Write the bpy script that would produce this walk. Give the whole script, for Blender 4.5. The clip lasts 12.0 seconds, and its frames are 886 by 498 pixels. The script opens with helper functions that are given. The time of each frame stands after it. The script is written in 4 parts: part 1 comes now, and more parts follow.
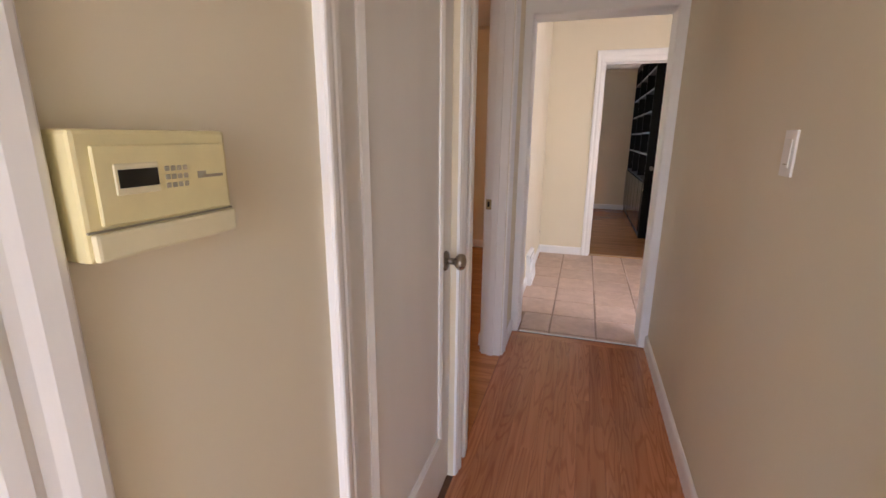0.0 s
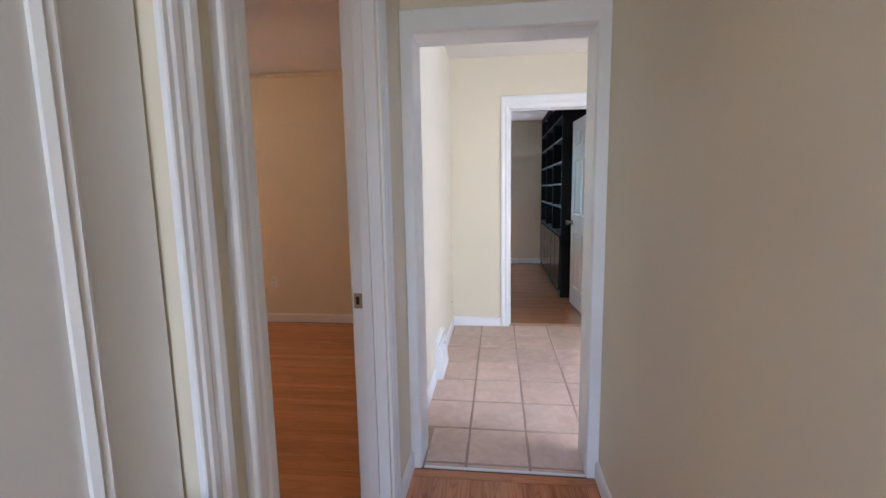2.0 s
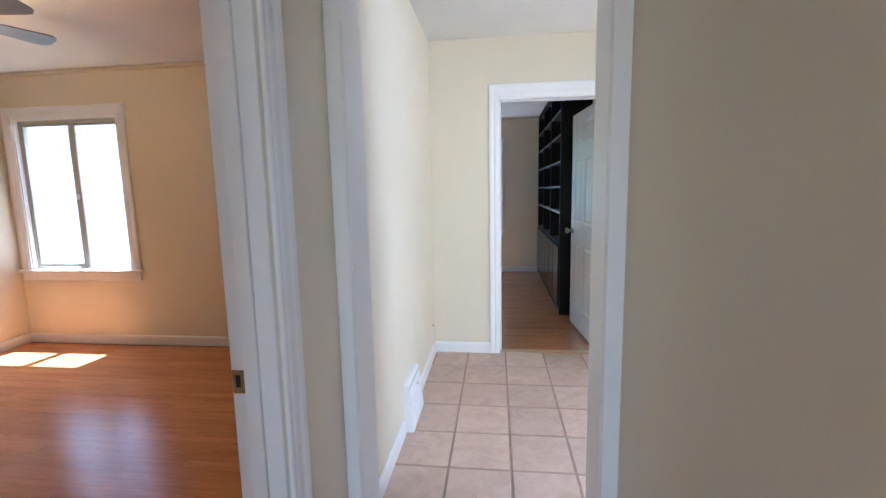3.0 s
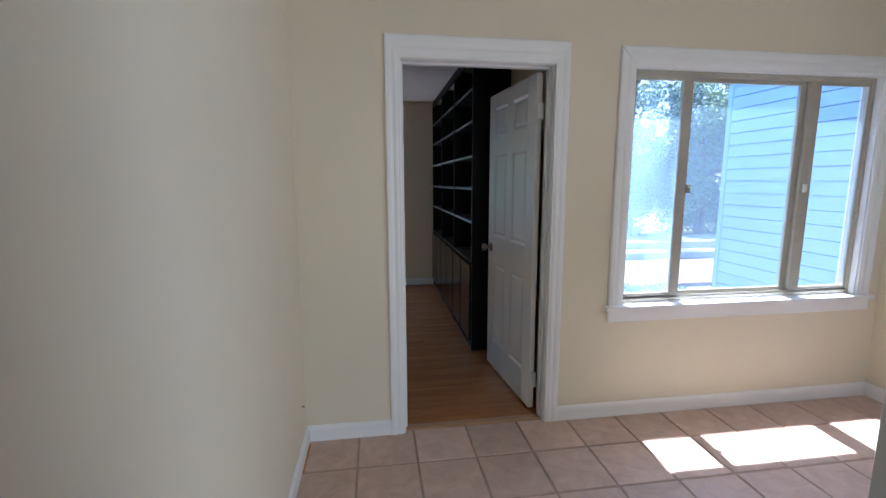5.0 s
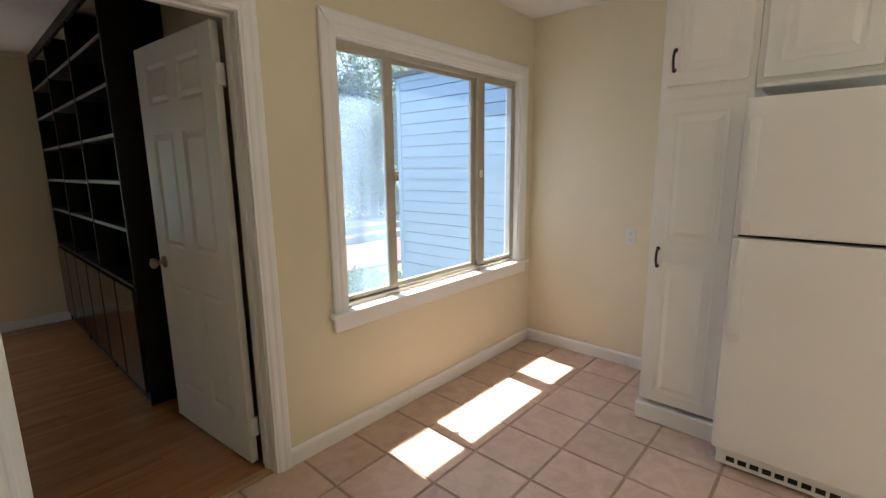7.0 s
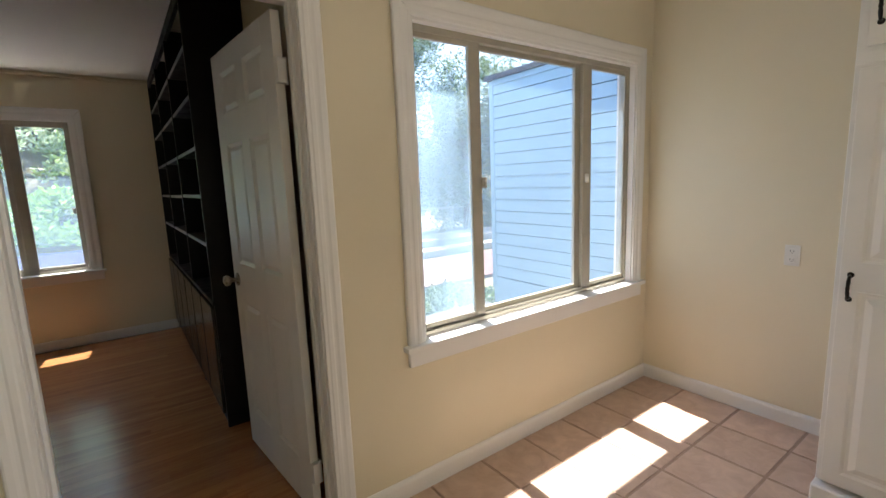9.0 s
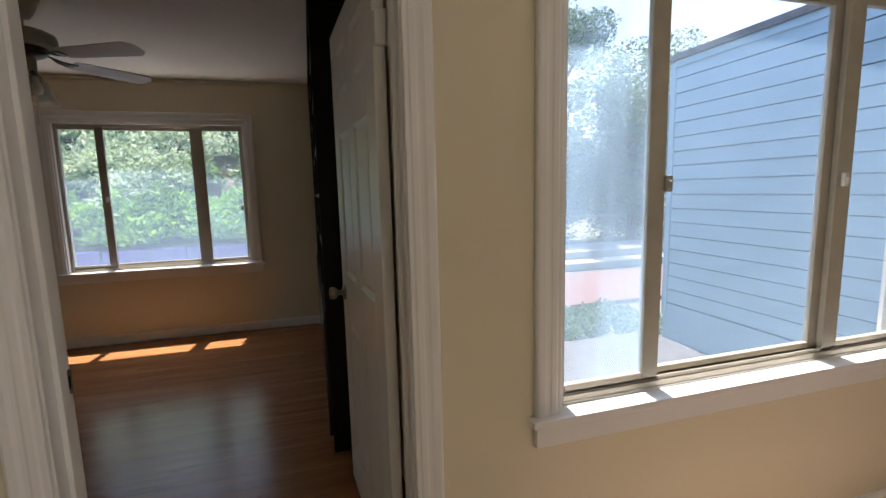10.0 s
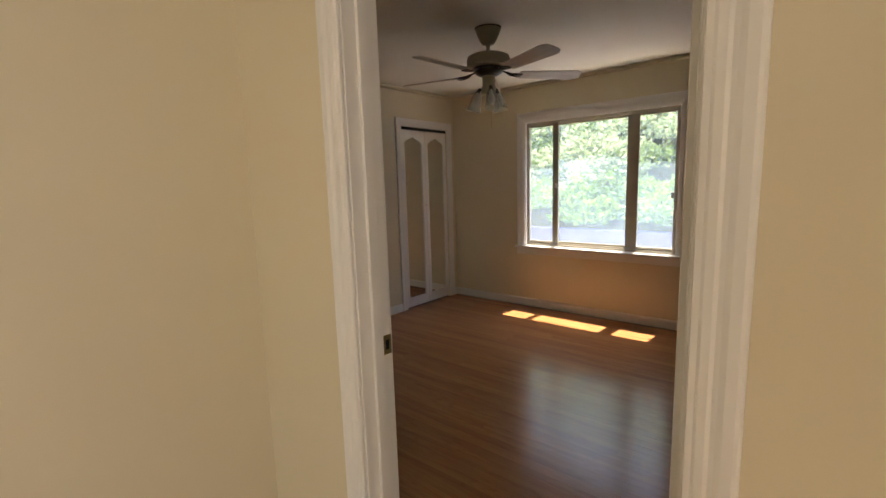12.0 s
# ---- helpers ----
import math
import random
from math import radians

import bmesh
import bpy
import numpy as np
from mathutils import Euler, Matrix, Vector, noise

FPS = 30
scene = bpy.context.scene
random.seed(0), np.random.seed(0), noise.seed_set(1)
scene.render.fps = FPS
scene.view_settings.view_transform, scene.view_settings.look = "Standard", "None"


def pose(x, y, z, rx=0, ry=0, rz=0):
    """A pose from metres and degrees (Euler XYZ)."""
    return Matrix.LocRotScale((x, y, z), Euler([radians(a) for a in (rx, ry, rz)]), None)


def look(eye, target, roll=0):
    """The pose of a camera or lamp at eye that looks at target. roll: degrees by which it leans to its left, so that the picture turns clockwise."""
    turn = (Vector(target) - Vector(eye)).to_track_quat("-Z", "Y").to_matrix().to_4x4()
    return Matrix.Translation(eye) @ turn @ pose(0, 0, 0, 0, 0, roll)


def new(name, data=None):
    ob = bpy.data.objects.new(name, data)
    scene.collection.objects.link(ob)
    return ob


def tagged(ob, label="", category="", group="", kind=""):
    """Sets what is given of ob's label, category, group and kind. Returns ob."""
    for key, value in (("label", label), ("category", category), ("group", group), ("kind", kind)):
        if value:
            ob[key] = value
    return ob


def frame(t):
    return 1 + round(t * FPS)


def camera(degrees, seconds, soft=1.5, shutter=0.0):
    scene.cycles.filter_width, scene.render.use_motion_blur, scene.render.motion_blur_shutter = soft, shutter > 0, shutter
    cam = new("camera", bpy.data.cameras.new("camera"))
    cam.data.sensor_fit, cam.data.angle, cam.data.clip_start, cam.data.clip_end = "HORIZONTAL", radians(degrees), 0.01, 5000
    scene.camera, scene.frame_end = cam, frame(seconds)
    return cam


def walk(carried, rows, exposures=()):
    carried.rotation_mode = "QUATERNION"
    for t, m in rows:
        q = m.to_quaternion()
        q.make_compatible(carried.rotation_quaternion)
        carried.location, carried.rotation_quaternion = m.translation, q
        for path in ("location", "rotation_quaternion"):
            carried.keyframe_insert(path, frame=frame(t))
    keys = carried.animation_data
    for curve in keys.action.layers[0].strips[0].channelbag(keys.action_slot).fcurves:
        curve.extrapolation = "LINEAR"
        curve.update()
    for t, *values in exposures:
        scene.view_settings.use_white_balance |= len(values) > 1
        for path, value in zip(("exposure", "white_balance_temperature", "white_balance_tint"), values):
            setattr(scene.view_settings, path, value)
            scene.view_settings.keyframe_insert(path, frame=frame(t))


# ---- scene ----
cam = camera(89.5, 12.0)
PATH = [
    (0, (-0.041, -2.34, 1.296), (-0.613, -0.487, 0.805), 0.5),
    (0.5, (-0.069, -2.217, 1.333), (-0.318, -0.27, 0.952), -1.5),
    (1, (-0.021, -2.008, 1.325), (-0.179, -0.039, 1.009), -1.3),
    (1.5, (0.011, -1.738, 1.319), (-0.237, 0.225, 1.029), -0.6),
    (2, (-0.022, -1.432, 1.329), (-0.267, 0.534, 1.061), -1.0),
    (2.5, (0.045, -1.099, 1.315), (-0.197, 0.87, 1.063), -1.3),
    (2.7, (0.056, -0.982, 1.329), (-0.187, 0.986, 1.072), -1.2),
    (4.3, (0.08, 0.066, 1.432), (-0.09, 2.037, 1.143), -1.0),
    (4.5, (0.02, 0.193, 1.425), (-0.086, 2.168, 1.133), -0.8),
    (5, (-0.056, 0.424, 1.425), (0.237, 2.379, 1.122), -0.1),
    (5.5, (-0.015, 0.612, 1.399), (0.537, 2.509, 1.093), -0.1),
    (6, (0.043, 0.736, 1.413), (0.928, 2.498, 1.079), 0.1),
    (6.5, (0.041, 0.86, 1.41), (1.336, 2.342, 1.055), -0.3),
    (6.7, (0.033, 0.901, 1.419), (1.443, 2.273, 1.052), -0.4),
    (8.3, (0.074, 0.994, 1.406), (1.598, 2.241, 1.057), -1.0),
    (8.5, (0.138, 1.057, 1.386), (1.6, 2.379, 1.048), -1.4),
    (9, (0.332, 1.211, 1.393), (1.49, 2.813, 1.09), -2.2),
    (9.5, (0.495, 1.436, 1.385), (1.454, 3.165, 1.085), -0.9),
    (10, (0.669, 1.663, 1.373), (1.226, 3.565, 1.11), -1.4),
    (10.5, (0.827, 1.833, 1.397), (1.04, 3.803, 1.12), 0.8),
    (11, (0.892, 1.983, 1.386), (0.775, 3.96, 1.109), 0.1),
    (11.5, (0.946, 2.06, 1.405), (0.222, 3.903, 1.124), -1.2),
    (12, (1.049, 2.033, 1.405), (-0.227, 3.546, 1.118), -1.7),
]
walk(cam, [(t, look(eye, target, roll)) for t, eye, target, roll in PATH],
     exposures=[(0.0, 3.2, 6300, 27), (1.0, 3.35, 5700, 20), (1.5, 3.4, 5500, 23), (2.5, 3.52, 4900, 11), (4.5, 3.15, 5200, 17), (5.0, 2.35, 5200, 13),
                (5.5, 2.0, 6700, 13), (6.5, 2.02, 6900, 12), (8.5, 2.12, 6500, 13), (9.0, 2.15, 6700, 11), (9.5, 1.85, 6600, 11), (10.0, 1.62, 6800, 15), (10.5, 1.5, 7300, 20), (11.0, 1.55, 8100, 24),
                (11.5, 2.1, 8600, 23), (12.0, 2.42, 8000, 15)])

# ---------------------------------------------------------------- daylight
SUN_TO = Vector((0.09, 1.0, 2.94)).normalized()
world = bpy.data.worlds.new("sky")
scene.world = world
world.use_nodes = True
wn = world.node_tree.nodes
wsky = wn.new("ShaderNodeTexSky")
wsky.sky_type = "NISHITA"
wsky.sun_disc = False
wsky.sun_elevation = math.asin(SUN_TO.z)
wsky.sun_rotation = math.atan2(SUN_TO.x, SUN_TO.y)
wn["Background"].inputs["Strength"].default_value = 0.15
world.node_tree.links.new(wsky.outputs["Color"], wn["Background"].inputs["Color"])
sun_data = bpy.data.lights.new("sun", "SUN")
sun_data.energy, sun_data.angle, sun_data.color = 5.0, radians(0.53), (1.0, 0.975, 0.94)
sun = new("sun", sun_data)
sun.matrix_world = look(SUN_TO * 30, (0, 0, 0))


def sky_lamp(name, at, w, h, watts, tint, way):
    """The sky's light in an opening of the house that the walk leaves behind it; it shines along way."""
    d = bpy.data.lights.new(name, "AREA")
    d.shape, d.size, d.size_y, d.energy, d.color = "RECTANGLE", w, h, watts, tint
    ob = new(name, d)
    ob.matrix_world = look(at, Vector(at) + Vector(way))
    return ob


sky_lamp("sky_in_kitchen_window", (3.19, -0.40, 1.5), 1.36, 1.06, 9.0, (0.92, 0.96, 1.0), (-1, 0, 0))
sky_lamp("sky_in_hall_doorway", (0.0, -4.06, 1.05), 0.72, 1.9, 2.0, (1.0, 0.95, 0.88), (0, 1, 0))


# ---------------------------------------------------------------- materials
def nodes_of(name):
    m = bpy.data.materials.new(name)
    m.use_nodes = True
    return m, m.node_tree.nodes, m.node_tree.links, m.node_tree.nodes["Principled BSDF"]


def noise_ramp(n, l, scale, detail, c0, c1, lo=0.35, hi=0.65, stretch=(1, 1, 1), rough=0.55, coords="Object"):
    tc = n.new("ShaderNodeTexCoord")
    mp = n.new("ShaderNodeMapping")
    mp.inputs["Scale"].default_value = stretch
    nz = n.new("ShaderNodeTexNoise")
    nz.inputs["Scale"].default_value, nz.inputs["Detail"].default_value = scale, detail
    nz.inputs["Roughness"].default_value = rough
    rp = n.new("ShaderNodeValToRGB")
    rp.color_ramp.elements[0].position, rp.color_ramp.elements[1].position = lo, hi
    rp.color_ramp.elements[0].color, rp.color_ramp.elements[1].color = (*c0, 1), (*c1, 1)
    l.new(tc.outputs[coords], mp.inputs["Vector"])
    l.new(mp.outputs["Vector"], nz.inputs["Vector"])
    l.new(nz.outputs["Fac"], rp.inputs["Fac"])
    return nz, rp


def surface(name, base, rough=0.5, vary=0.06, scale=6.0, bump=0.05, bump_scale=180.0, metallic=0.0, spec=0.5, stretch=(1, 1, 1)):
    """A paint, plastic or metal with soft blotches, fine relief and uneven gloss."""
    m, n, l, b = nodes_of(name)
    dark = tuple(c * (1 - vary) for c in base)
    light = tuple(min(1.0, c * (1 + vary)) for c in base)
    _, rp = noise_ramp(n, l, scale, 5, dark, light, stretch=stretch)
    l.new(rp.outputs["Color"], b.inputs["Base Color"])
    b.inputs["Metallic"].default_value = metallic
    b.inputs["Specular IOR Level"].default_value = spec
    nr, rr = noise_ramp(n, l, scale * 3, 3, (rough * 0.85,) * 3, (min(1, rough * 1.15),) * 3, stretch=stretch)
    l.new(rr.outputs["Color"], b.inputs["Roughness"])
    if bump:
        nb = n.new("ShaderNodeTexNoise")
        nb.inputs["Scale"].default_value, nb.inputs["Detail"].default_value = bump_scale, 3
        tc = n.new("ShaderNodeTexCoord")
        l.new(tc.outputs["Object"], nb.inputs["Vector"])
        bp = n.new("ShaderNodeBump")
        bp.inputs["Strength"].default_value, bp.inputs["Distance"].default_value = bump, 0.004
        l.new(nb.outputs["Fac"], bp.inputs["Height"])
        l.new(bp.outputs["Normal"], b.inputs["Normal"])
    return m


def wood_floor(name, tone, figure=0.6, low=0.68, fine=34, relief=0.06, detail=6):
    """Varnished oak strip: each plank has its own tone and its own run of grain along x."""
    m, n, l, b = nodes_of(name)
    info = n.new("ShaderNodeObjectInfo")
    geo = n.new("ShaderNodeTexCoord")
    off = n.new("ShaderNodeVectorMath")
    off.operation = "ADD"
    sc = n.new("ShaderNodeVectorMath")
    sc.operation = "SCALE"
    sc.inputs["Scale"].default_value = 37.0
    comb = n.new("ShaderNodeCombineXYZ")
    for k in "XYZ":
        l.new(info.outputs["Random"], comb.inputs[k])
    l.new(comb.outputs[0], sc.inputs[0])
    l.new(geo.outputs["Object"], off.inputs[0])
    l.new(sc.outputs[0], off.inputs[1])
    mp = n.new("ShaderNodeMapping")
    mp.inputs["Scale"].default_value = (0.9, fine, fine)
    l.new(off.outputs[0], mp.inputs["Vector"])
    g = n.new("ShaderNodeTexNoise")
    g.inputs["Scale"].default_value, g.inputs["Detail"].default_value, g.inputs["Roughness"].default_value = 1.0, detail, 0.55
    g.inputs["Distortion"].default_value = 1.2
    l.new(mp.outputs["Vector"], g.inputs["Vector"])
    rp = n.new("ShaderNodeValToRGB")
    e = rp.color_ramp.elements
    e[0].position, e[1].position = 0.3, 0.72
    e[0].color = (tone[0] * low, tone[1] * (low - 0.06), tone[2] * (low - 0.1), 1)
    e[1].color = (*tone, 1)
    l.new(g.outputs["Fac"], rp.inputs["Fac"])
    # cathedral figure: long bowed growth rings
    mq = n.new("ShaderNodeMapping")
    mq.inputs["Scale"].default_value = (0.9, 9, 9)
    l.new(off.outputs[0], mq.inputs["Vector"])
    ring = n.new("ShaderNodeTexNoise")
    ring.inputs["Scale"].default_value, ring.inputs["Detail"].default_value, ring.inputs["Roughness"].default_value = 1.6, 1.5, 0.35
    l.new(mq.outputs["Vector"], ring.inputs["Vector"])
    many = n.new("ShaderNodeMath")
    many.operation = "MULTIPLY"
    many.inputs[1].default_value = 75.0
    l.new(ring.outputs["Fac"], many.inputs[0])
    wv = n.new("ShaderNodeMath")
    wv.operation = "SINE"
    l.new(many.outputs[0], wv.inputs[0])
    wr = n.new("ShaderNodeValToRGB")
    wr.color_ramp.elements[0].position, wr.color_ramp.elements[1].position = 0.35, 1.0
    wr.color_ramp.elements[0].color, wr.color_ramp.elements[1].color = (1, 1, 1, 1), (0.60, 0.48, 0.40, 1)
    l.new(wv.outputs[0], wr.inputs["Fac"])
    mm = n.new("ShaderNodeMixRGB")
    mm.blend_type = "MULTIPLY"
    mm.inputs["Fac"].default_value = figure
    l.new(rp.outputs["Color"], mm.inputs["Color1"])
    l.new(wr.outputs["Color"], mm.inputs["Color2"])
    mx = n.new("ShaderNodeHueSaturation")
    mr = n.new("ShaderNodeMapRange")
    mr.inputs["To Min"].default_value, mr.inputs["To Max"].default_value = 0.92, 1.12
    l.new(info.outputs["Random"], mr.inputs["Value"])
    l.new(mr.outputs["Result"], mx.inputs["Value"])
    l.new(mm.outputs["Color"], mx.inputs["Color"])
    l.new(mx.outputs["Color"], b.inputs["Base Color"])
    nr, rr = noise_ramp(n, l, 1.6, 3, (0.19,) * 3, (0.235,) * 3)
    l.new(n.new("ShaderNodeNewGeometry").outputs["Position"], nr.inputs["Vector"])
    l.new(rr.outputs["Color"], b.inputs["Roughness"])
    bp = n.new("ShaderNodeBump")
    bp.inputs["Strength"].default_value, bp.inputs["Distance"].default_value = relief, 0.002
    l.new(g.outputs["Fac"], bp.inputs["Height"])
    l.new(bp.outputs["Normal"], b.inputs["Normal"])
    return m


def tile_face(name):
    """Matt ceramic tile in beige pink with cloudy marks, toned tile by tile."""
    m, n, l, b = nodes_of(name)
    info = n.new("ShaderNodeObjectInfo")
    tc = n.new("ShaderNodeTexCoord")
    add = n.new("ShaderNodeVectorMath")
    add.operation = "MULTIPLY_ADD"
    comb = n.new("ShaderNodeCombineXYZ")
    for k in "XYZ":
        l.new(info.outputs["Random"], comb.inputs[k])
    add.inputs[1].default_value = (53, 53, 53)
    l.new(comb.outputs[0], add.inputs[0])
    l.new(tc.outputs["Object"], add.inputs[2])
    nz = n.new("ShaderNodeTexNoise")
    nz.inputs["Scale"].default_value, nz.inputs["Detail"].default_value, nz.inputs["Roughness"].default_value = 9, 7, 0.65
    nz.inputs["Distortion"].default_value = 0.8
    l.new(add.outputs[0], nz.inputs["Vector"])
    rp = n.new("ShaderNodeValToRGB")
    e = rp.color_ramp.elements
    e[0].position, e[1].position = 0.33, 0.68
    e[0].color, e[1].color = (0.55, 0.385, 0.295, 1), (0.70, 0.52, 0.415, 1)
    l.new(nz.outputs["Fac"], rp.inputs["Fac"])
    mx = n.new("ShaderNodeHueSaturation")
    mr = n.new("ShaderNodeMapRange")
    mr.inputs["To Min"].default_value, mr.inputs["To Max"].default_value = 0.9, 1.08
    l.new(info.outputs["Random"], mr.inputs["Value"])
    l.new(mr.outputs["Result"], mx.inputs["Value"])
    l.new(rp.outputs["Color"], mx.inputs["Color"])
    l.new(mx.outputs["Color"], b.inputs["Base Color"])
    b.inputs["Roughness"].default_value = 0.42
    bp = n.new("ShaderNodeBump")
    bp.inputs["Strength"].default_value, bp.inputs["Distance"].default_value = 0.12, 0.003
    l.new(nz.outputs["Fac"], bp.inputs["Height"])
    l.new(bp.outputs["Normal"], b.inputs["Normal"])
    return m


def pane_glass(name, dust, streaks=False, film=(0.54, 0.77, 1.0)):
    """Window glass with a film of dust that catches the sun; a fogged pane has cloudy streaks."""
    m, n, l, b = nodes_of(name)
    out = n["Material Output"]
    clear = n.new("ShaderNodeBsdfTransparent")
    gl = n.new("ShaderNodeBsdfGlossy")
    gl.inputs["Roughness"].default_value = 0.02
    m1 = n.new("ShaderNodeMixShader")
    m1.inputs["Fac"].default_value = 0.03
    l.new(clear.outputs[0], m1.inputs[1])
    l.new(gl.outputs[0], m1.inputs[2])
    tr = n.new("ShaderNodeBsdfTranslucent")
    tr.inputs["Color"].default_value = (*film, 1)
    m2 = n.new("ShaderNodeMixShader")
    if streaks:
        _, rp = noise_ramp(n, l, 1.5, 2, (dust * 0.4,) * 3, (dust,) * 3, 0.36, 0.62, stretch=(3.0, 1, 0.8))
    else:
        _, rp = noise_ramp(n, l, 1.5, 2, (dust * 0.7,) * 3, (dust,) * 3, 0.3, 0.7)
    l.new(rp.outputs["Color"], m2.inputs["Fac"])
    l.new(m1.outputs[0], m2.inputs[1])
    l.new(tr.outputs[0], m2.inputs[2])
    l.new(m2.outputs[0], out.inputs["Surface"])
    return m


def leaf_mat(name, c0, c1):
    m, n, l, b = nodes_of(name)
    g = n.new("ShaderNodeNewGeometry")
    rp = n.new("ShaderNodeValToRGB")
    rp.color_ramp.elements[0].color, rp.color_ramp.elements[1].color = (*c0, 1), (*c1, 1)
    l.new(g.outputs["Random Per Island"], rp.inputs["Fac"])
    l.new(rp.outputs["Color"], b.inputs["Base Color"])
    b.inputs["Roughness"].default_value = 0.5
    tr = n.new("ShaderNodeBsdfTranslucent")
    l.new(rp.outputs["Color"], tr.inputs["Color"])
    mx = n.new("ShaderNodeMixShader")
    mx.inputs["Fac"].default_value = 0.4
    l.new(b.outputs[0], mx.inputs[1])
    l.new(tr.outputs[0], mx.inputs[2])
    l.new(mx.outputs[0], n["Material Output"].inputs["Surface"])
    return m


M_WALL = surface("cream_wall_paint", (0.76, 0.688, 0.525), 0.62, 0.02, 1.1, 0.035, 140)
M_CEIL = surface("white_ceiling_paint", (0.78, 0.76, 0.70), 0.85, 0.02, 1.5, 0.12, 160)
M_TRIM = surface("white_gloss_trim", (0.85, 0.845, 0.83), 0.34, 0.012, 2.5, 0.03, 90)
M_DOOR = surface("white_door_paint", (0.84, 0.83, 0.80), 0.38, 0.03, 4, 0.06, 90, stretch=(1, 1, 0.3))
M_CAB = surface("white_cabinet_paint", (0.85, 0.84, 0.81), 0.36, 0.02, 5, 0.04, 70)
M_FRIDGE = surface("white_fridge_enamel", (0.85, 0.85, 0.84), 0.34, 0.015, 3, 0.10, 420)
M_PLASTIC = surface("white_plastic", (0.80, 0.79, 0.75), 0.35, 0.02, 30, 0)
M_CREAM = surface("aged_cream_plastic", (0.74, 0.66, 0.36), 0.42, 0.05, 18, 0.03, 200)
M_CREAM_LIGHT = surface("pale_cream_plastic", (0.76, 0.70, 0.47), 0.42, 0.04, 18, 0.03, 200)
M_DARK = surface("dark_gap", (0.012, 0.011, 0.010), 0.7, 0.2, 20, 0)
M_DISPLAY = surface("black_display", (0.01, 0.011, 0.010), 0.12, 0.1, 20, 0)
M_GREYPRINT = surface("grey_print", (0.36, 0.33, 0.24), 0.5, 0.1, 60, 0)
M_NICKEL = surface("aged_nickel", (0.32, 0.28, 0.23), 0.3, 0.12, 40, 0.03, 200, metallic=1.0)
M_BRASS = surface("dull_brass", (0.45, 0.34, 0.18), 0.35, 0.15, 40, 0.03, 200, metallic=1.0)
M_BLACKIRON = surface("black_iron", (0.02, 0.018, 0.016), 0.4, 0.2, 50, 0.05, 200, metallic=0.6)
M_FRAME = surface("bronze_window_frame", (0.45, 0.42, 0.345), 0.40, 0.06, 12, 0.02, 200, metallic=0.2)
M_BOOK = surface("black_bookcase_paint", (0.007, 0.0066, 0.0066), 0.55, 0.15, 5, 0.06, 80, spec=0.22)
# grey that puts the highlight on the black bookcase edges into colour
M_BOOKEDGE = surface("shelf_edge_highlight", (0.17, 0.17, 0.17), 0.36, 0.2, 14, 0.04, 90)
M_BOOKDOOR = surface("black_lacquer_door", (0.020, 0.018, 0.014), 0.22, 0.15, 5, 0.03, 80)
M_FANBODY = surface("fan_bronze", (0.055, 0.045, 0.035), 0.35, 0.1, 20, 0.02, 200, metallic=0.5)
M_FANCREAM = surface("fan_antique_cream", (0.40, 0.355, 0.25), 0.42, 0.08, 20, 0.02, 200)
M_BLADE = surface("fan_blade_pale", (0.52, 0.46, 0.40), 0.45, 0.1, 5, 0.04, 90, stretch=(0.2, 2, 1))
M_BLADE_DARK = surface("fan_blade_slate", (0.12, 0.12, 0.13), 0.4, 0.1, 5, 0.04, 90, stretch=(0.2, 2, 1))
M_SHADE = surface("frosted_glass_shade", (0.74, 0.73, 0.69), 0.25, 0.03, 10, 0)
M_SHADEGLASS = pane_glass("shade_glass", 0.30, film=(0.9, 0.88, 0.80))
M_GLOBE = surface("lit_glass_globe", (0.8, 0.74, 0.62), 0.3, 0.02, 10, 0)
M_GLOBE.node_tree.nodes["Principled BSDF"].inputs["Emission Color"].default_value = (1.0, 0.60, 0.27, 1)
M_GLOBE.node_tree.nodes["Principled BSDF"].inputs["Emission Strength"].default_value = 4.2
M_OAK = wood_floor("varnished_oak", (0.60, 0.245, 0.105), 0.48, 0.74, 34, 0.03, 5)
M_OAK_DEEP = wood_floor("golden_brown_oak", (0.46, 0.212, 0.088), 0.25, 0.72, 13, 0.008, 3)
M_OAK_FRONT = wood_floor("orange_oak", (0.62, 0.27, 0.10), 0.25, 0.76, 15, 0.008, 3)
M_OAK_LIGHT = surface("pale_oak_strip", (0.46, 0.27, 0.13), 0.4, 0.15, 8, 0.05, 90, stretch=(0.2, 3, 1))
M_JOINT = surface("dark_floor_joint", (0.12, 0.05, 0.022), 0.7, 0.2, 20, 0)
M_TILE = tile_face("beige_ceramic_tile")
M_GROUT = surface("brown_grout", (0.42, 0.30, 0.23), 0.85, 0.12, 14, 0.2, 300)
M_MIRROR = surface("mirror", (0.86, 0.87, 0.86), 0.015, 0.0, 5, 0, metallic=1.0)
M_PANE = pane_glass("dusty_glass", 0.09)
M_HAZY = pane_glass("hazy_glass", 0.12)
M_CLEAR = pane_glass("lightly_dusty_glass", 0.04)
M_FOG = pane_glass("fogged_glass", 0.25, True)
M_SIDING = surface("pale_blue_siding", (0.31, 0.48, 0.61), 0.6, 0.06, 2.0, 0.12, 60, stretch=(1, 1, 4))
M_WHITESIDE = surface("white_siding", (0.75, 0.75, 0.74), 0.6, 0.05, 2.0, 0.1, 60)
M_ROOF = surface("grey_shingle", (0.12, 0.12, 0.13), 0.9, 0.25, 12, 0.4, 60)
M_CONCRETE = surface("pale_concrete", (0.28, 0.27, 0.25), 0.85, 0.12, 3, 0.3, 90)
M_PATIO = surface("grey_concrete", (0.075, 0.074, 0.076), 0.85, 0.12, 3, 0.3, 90)
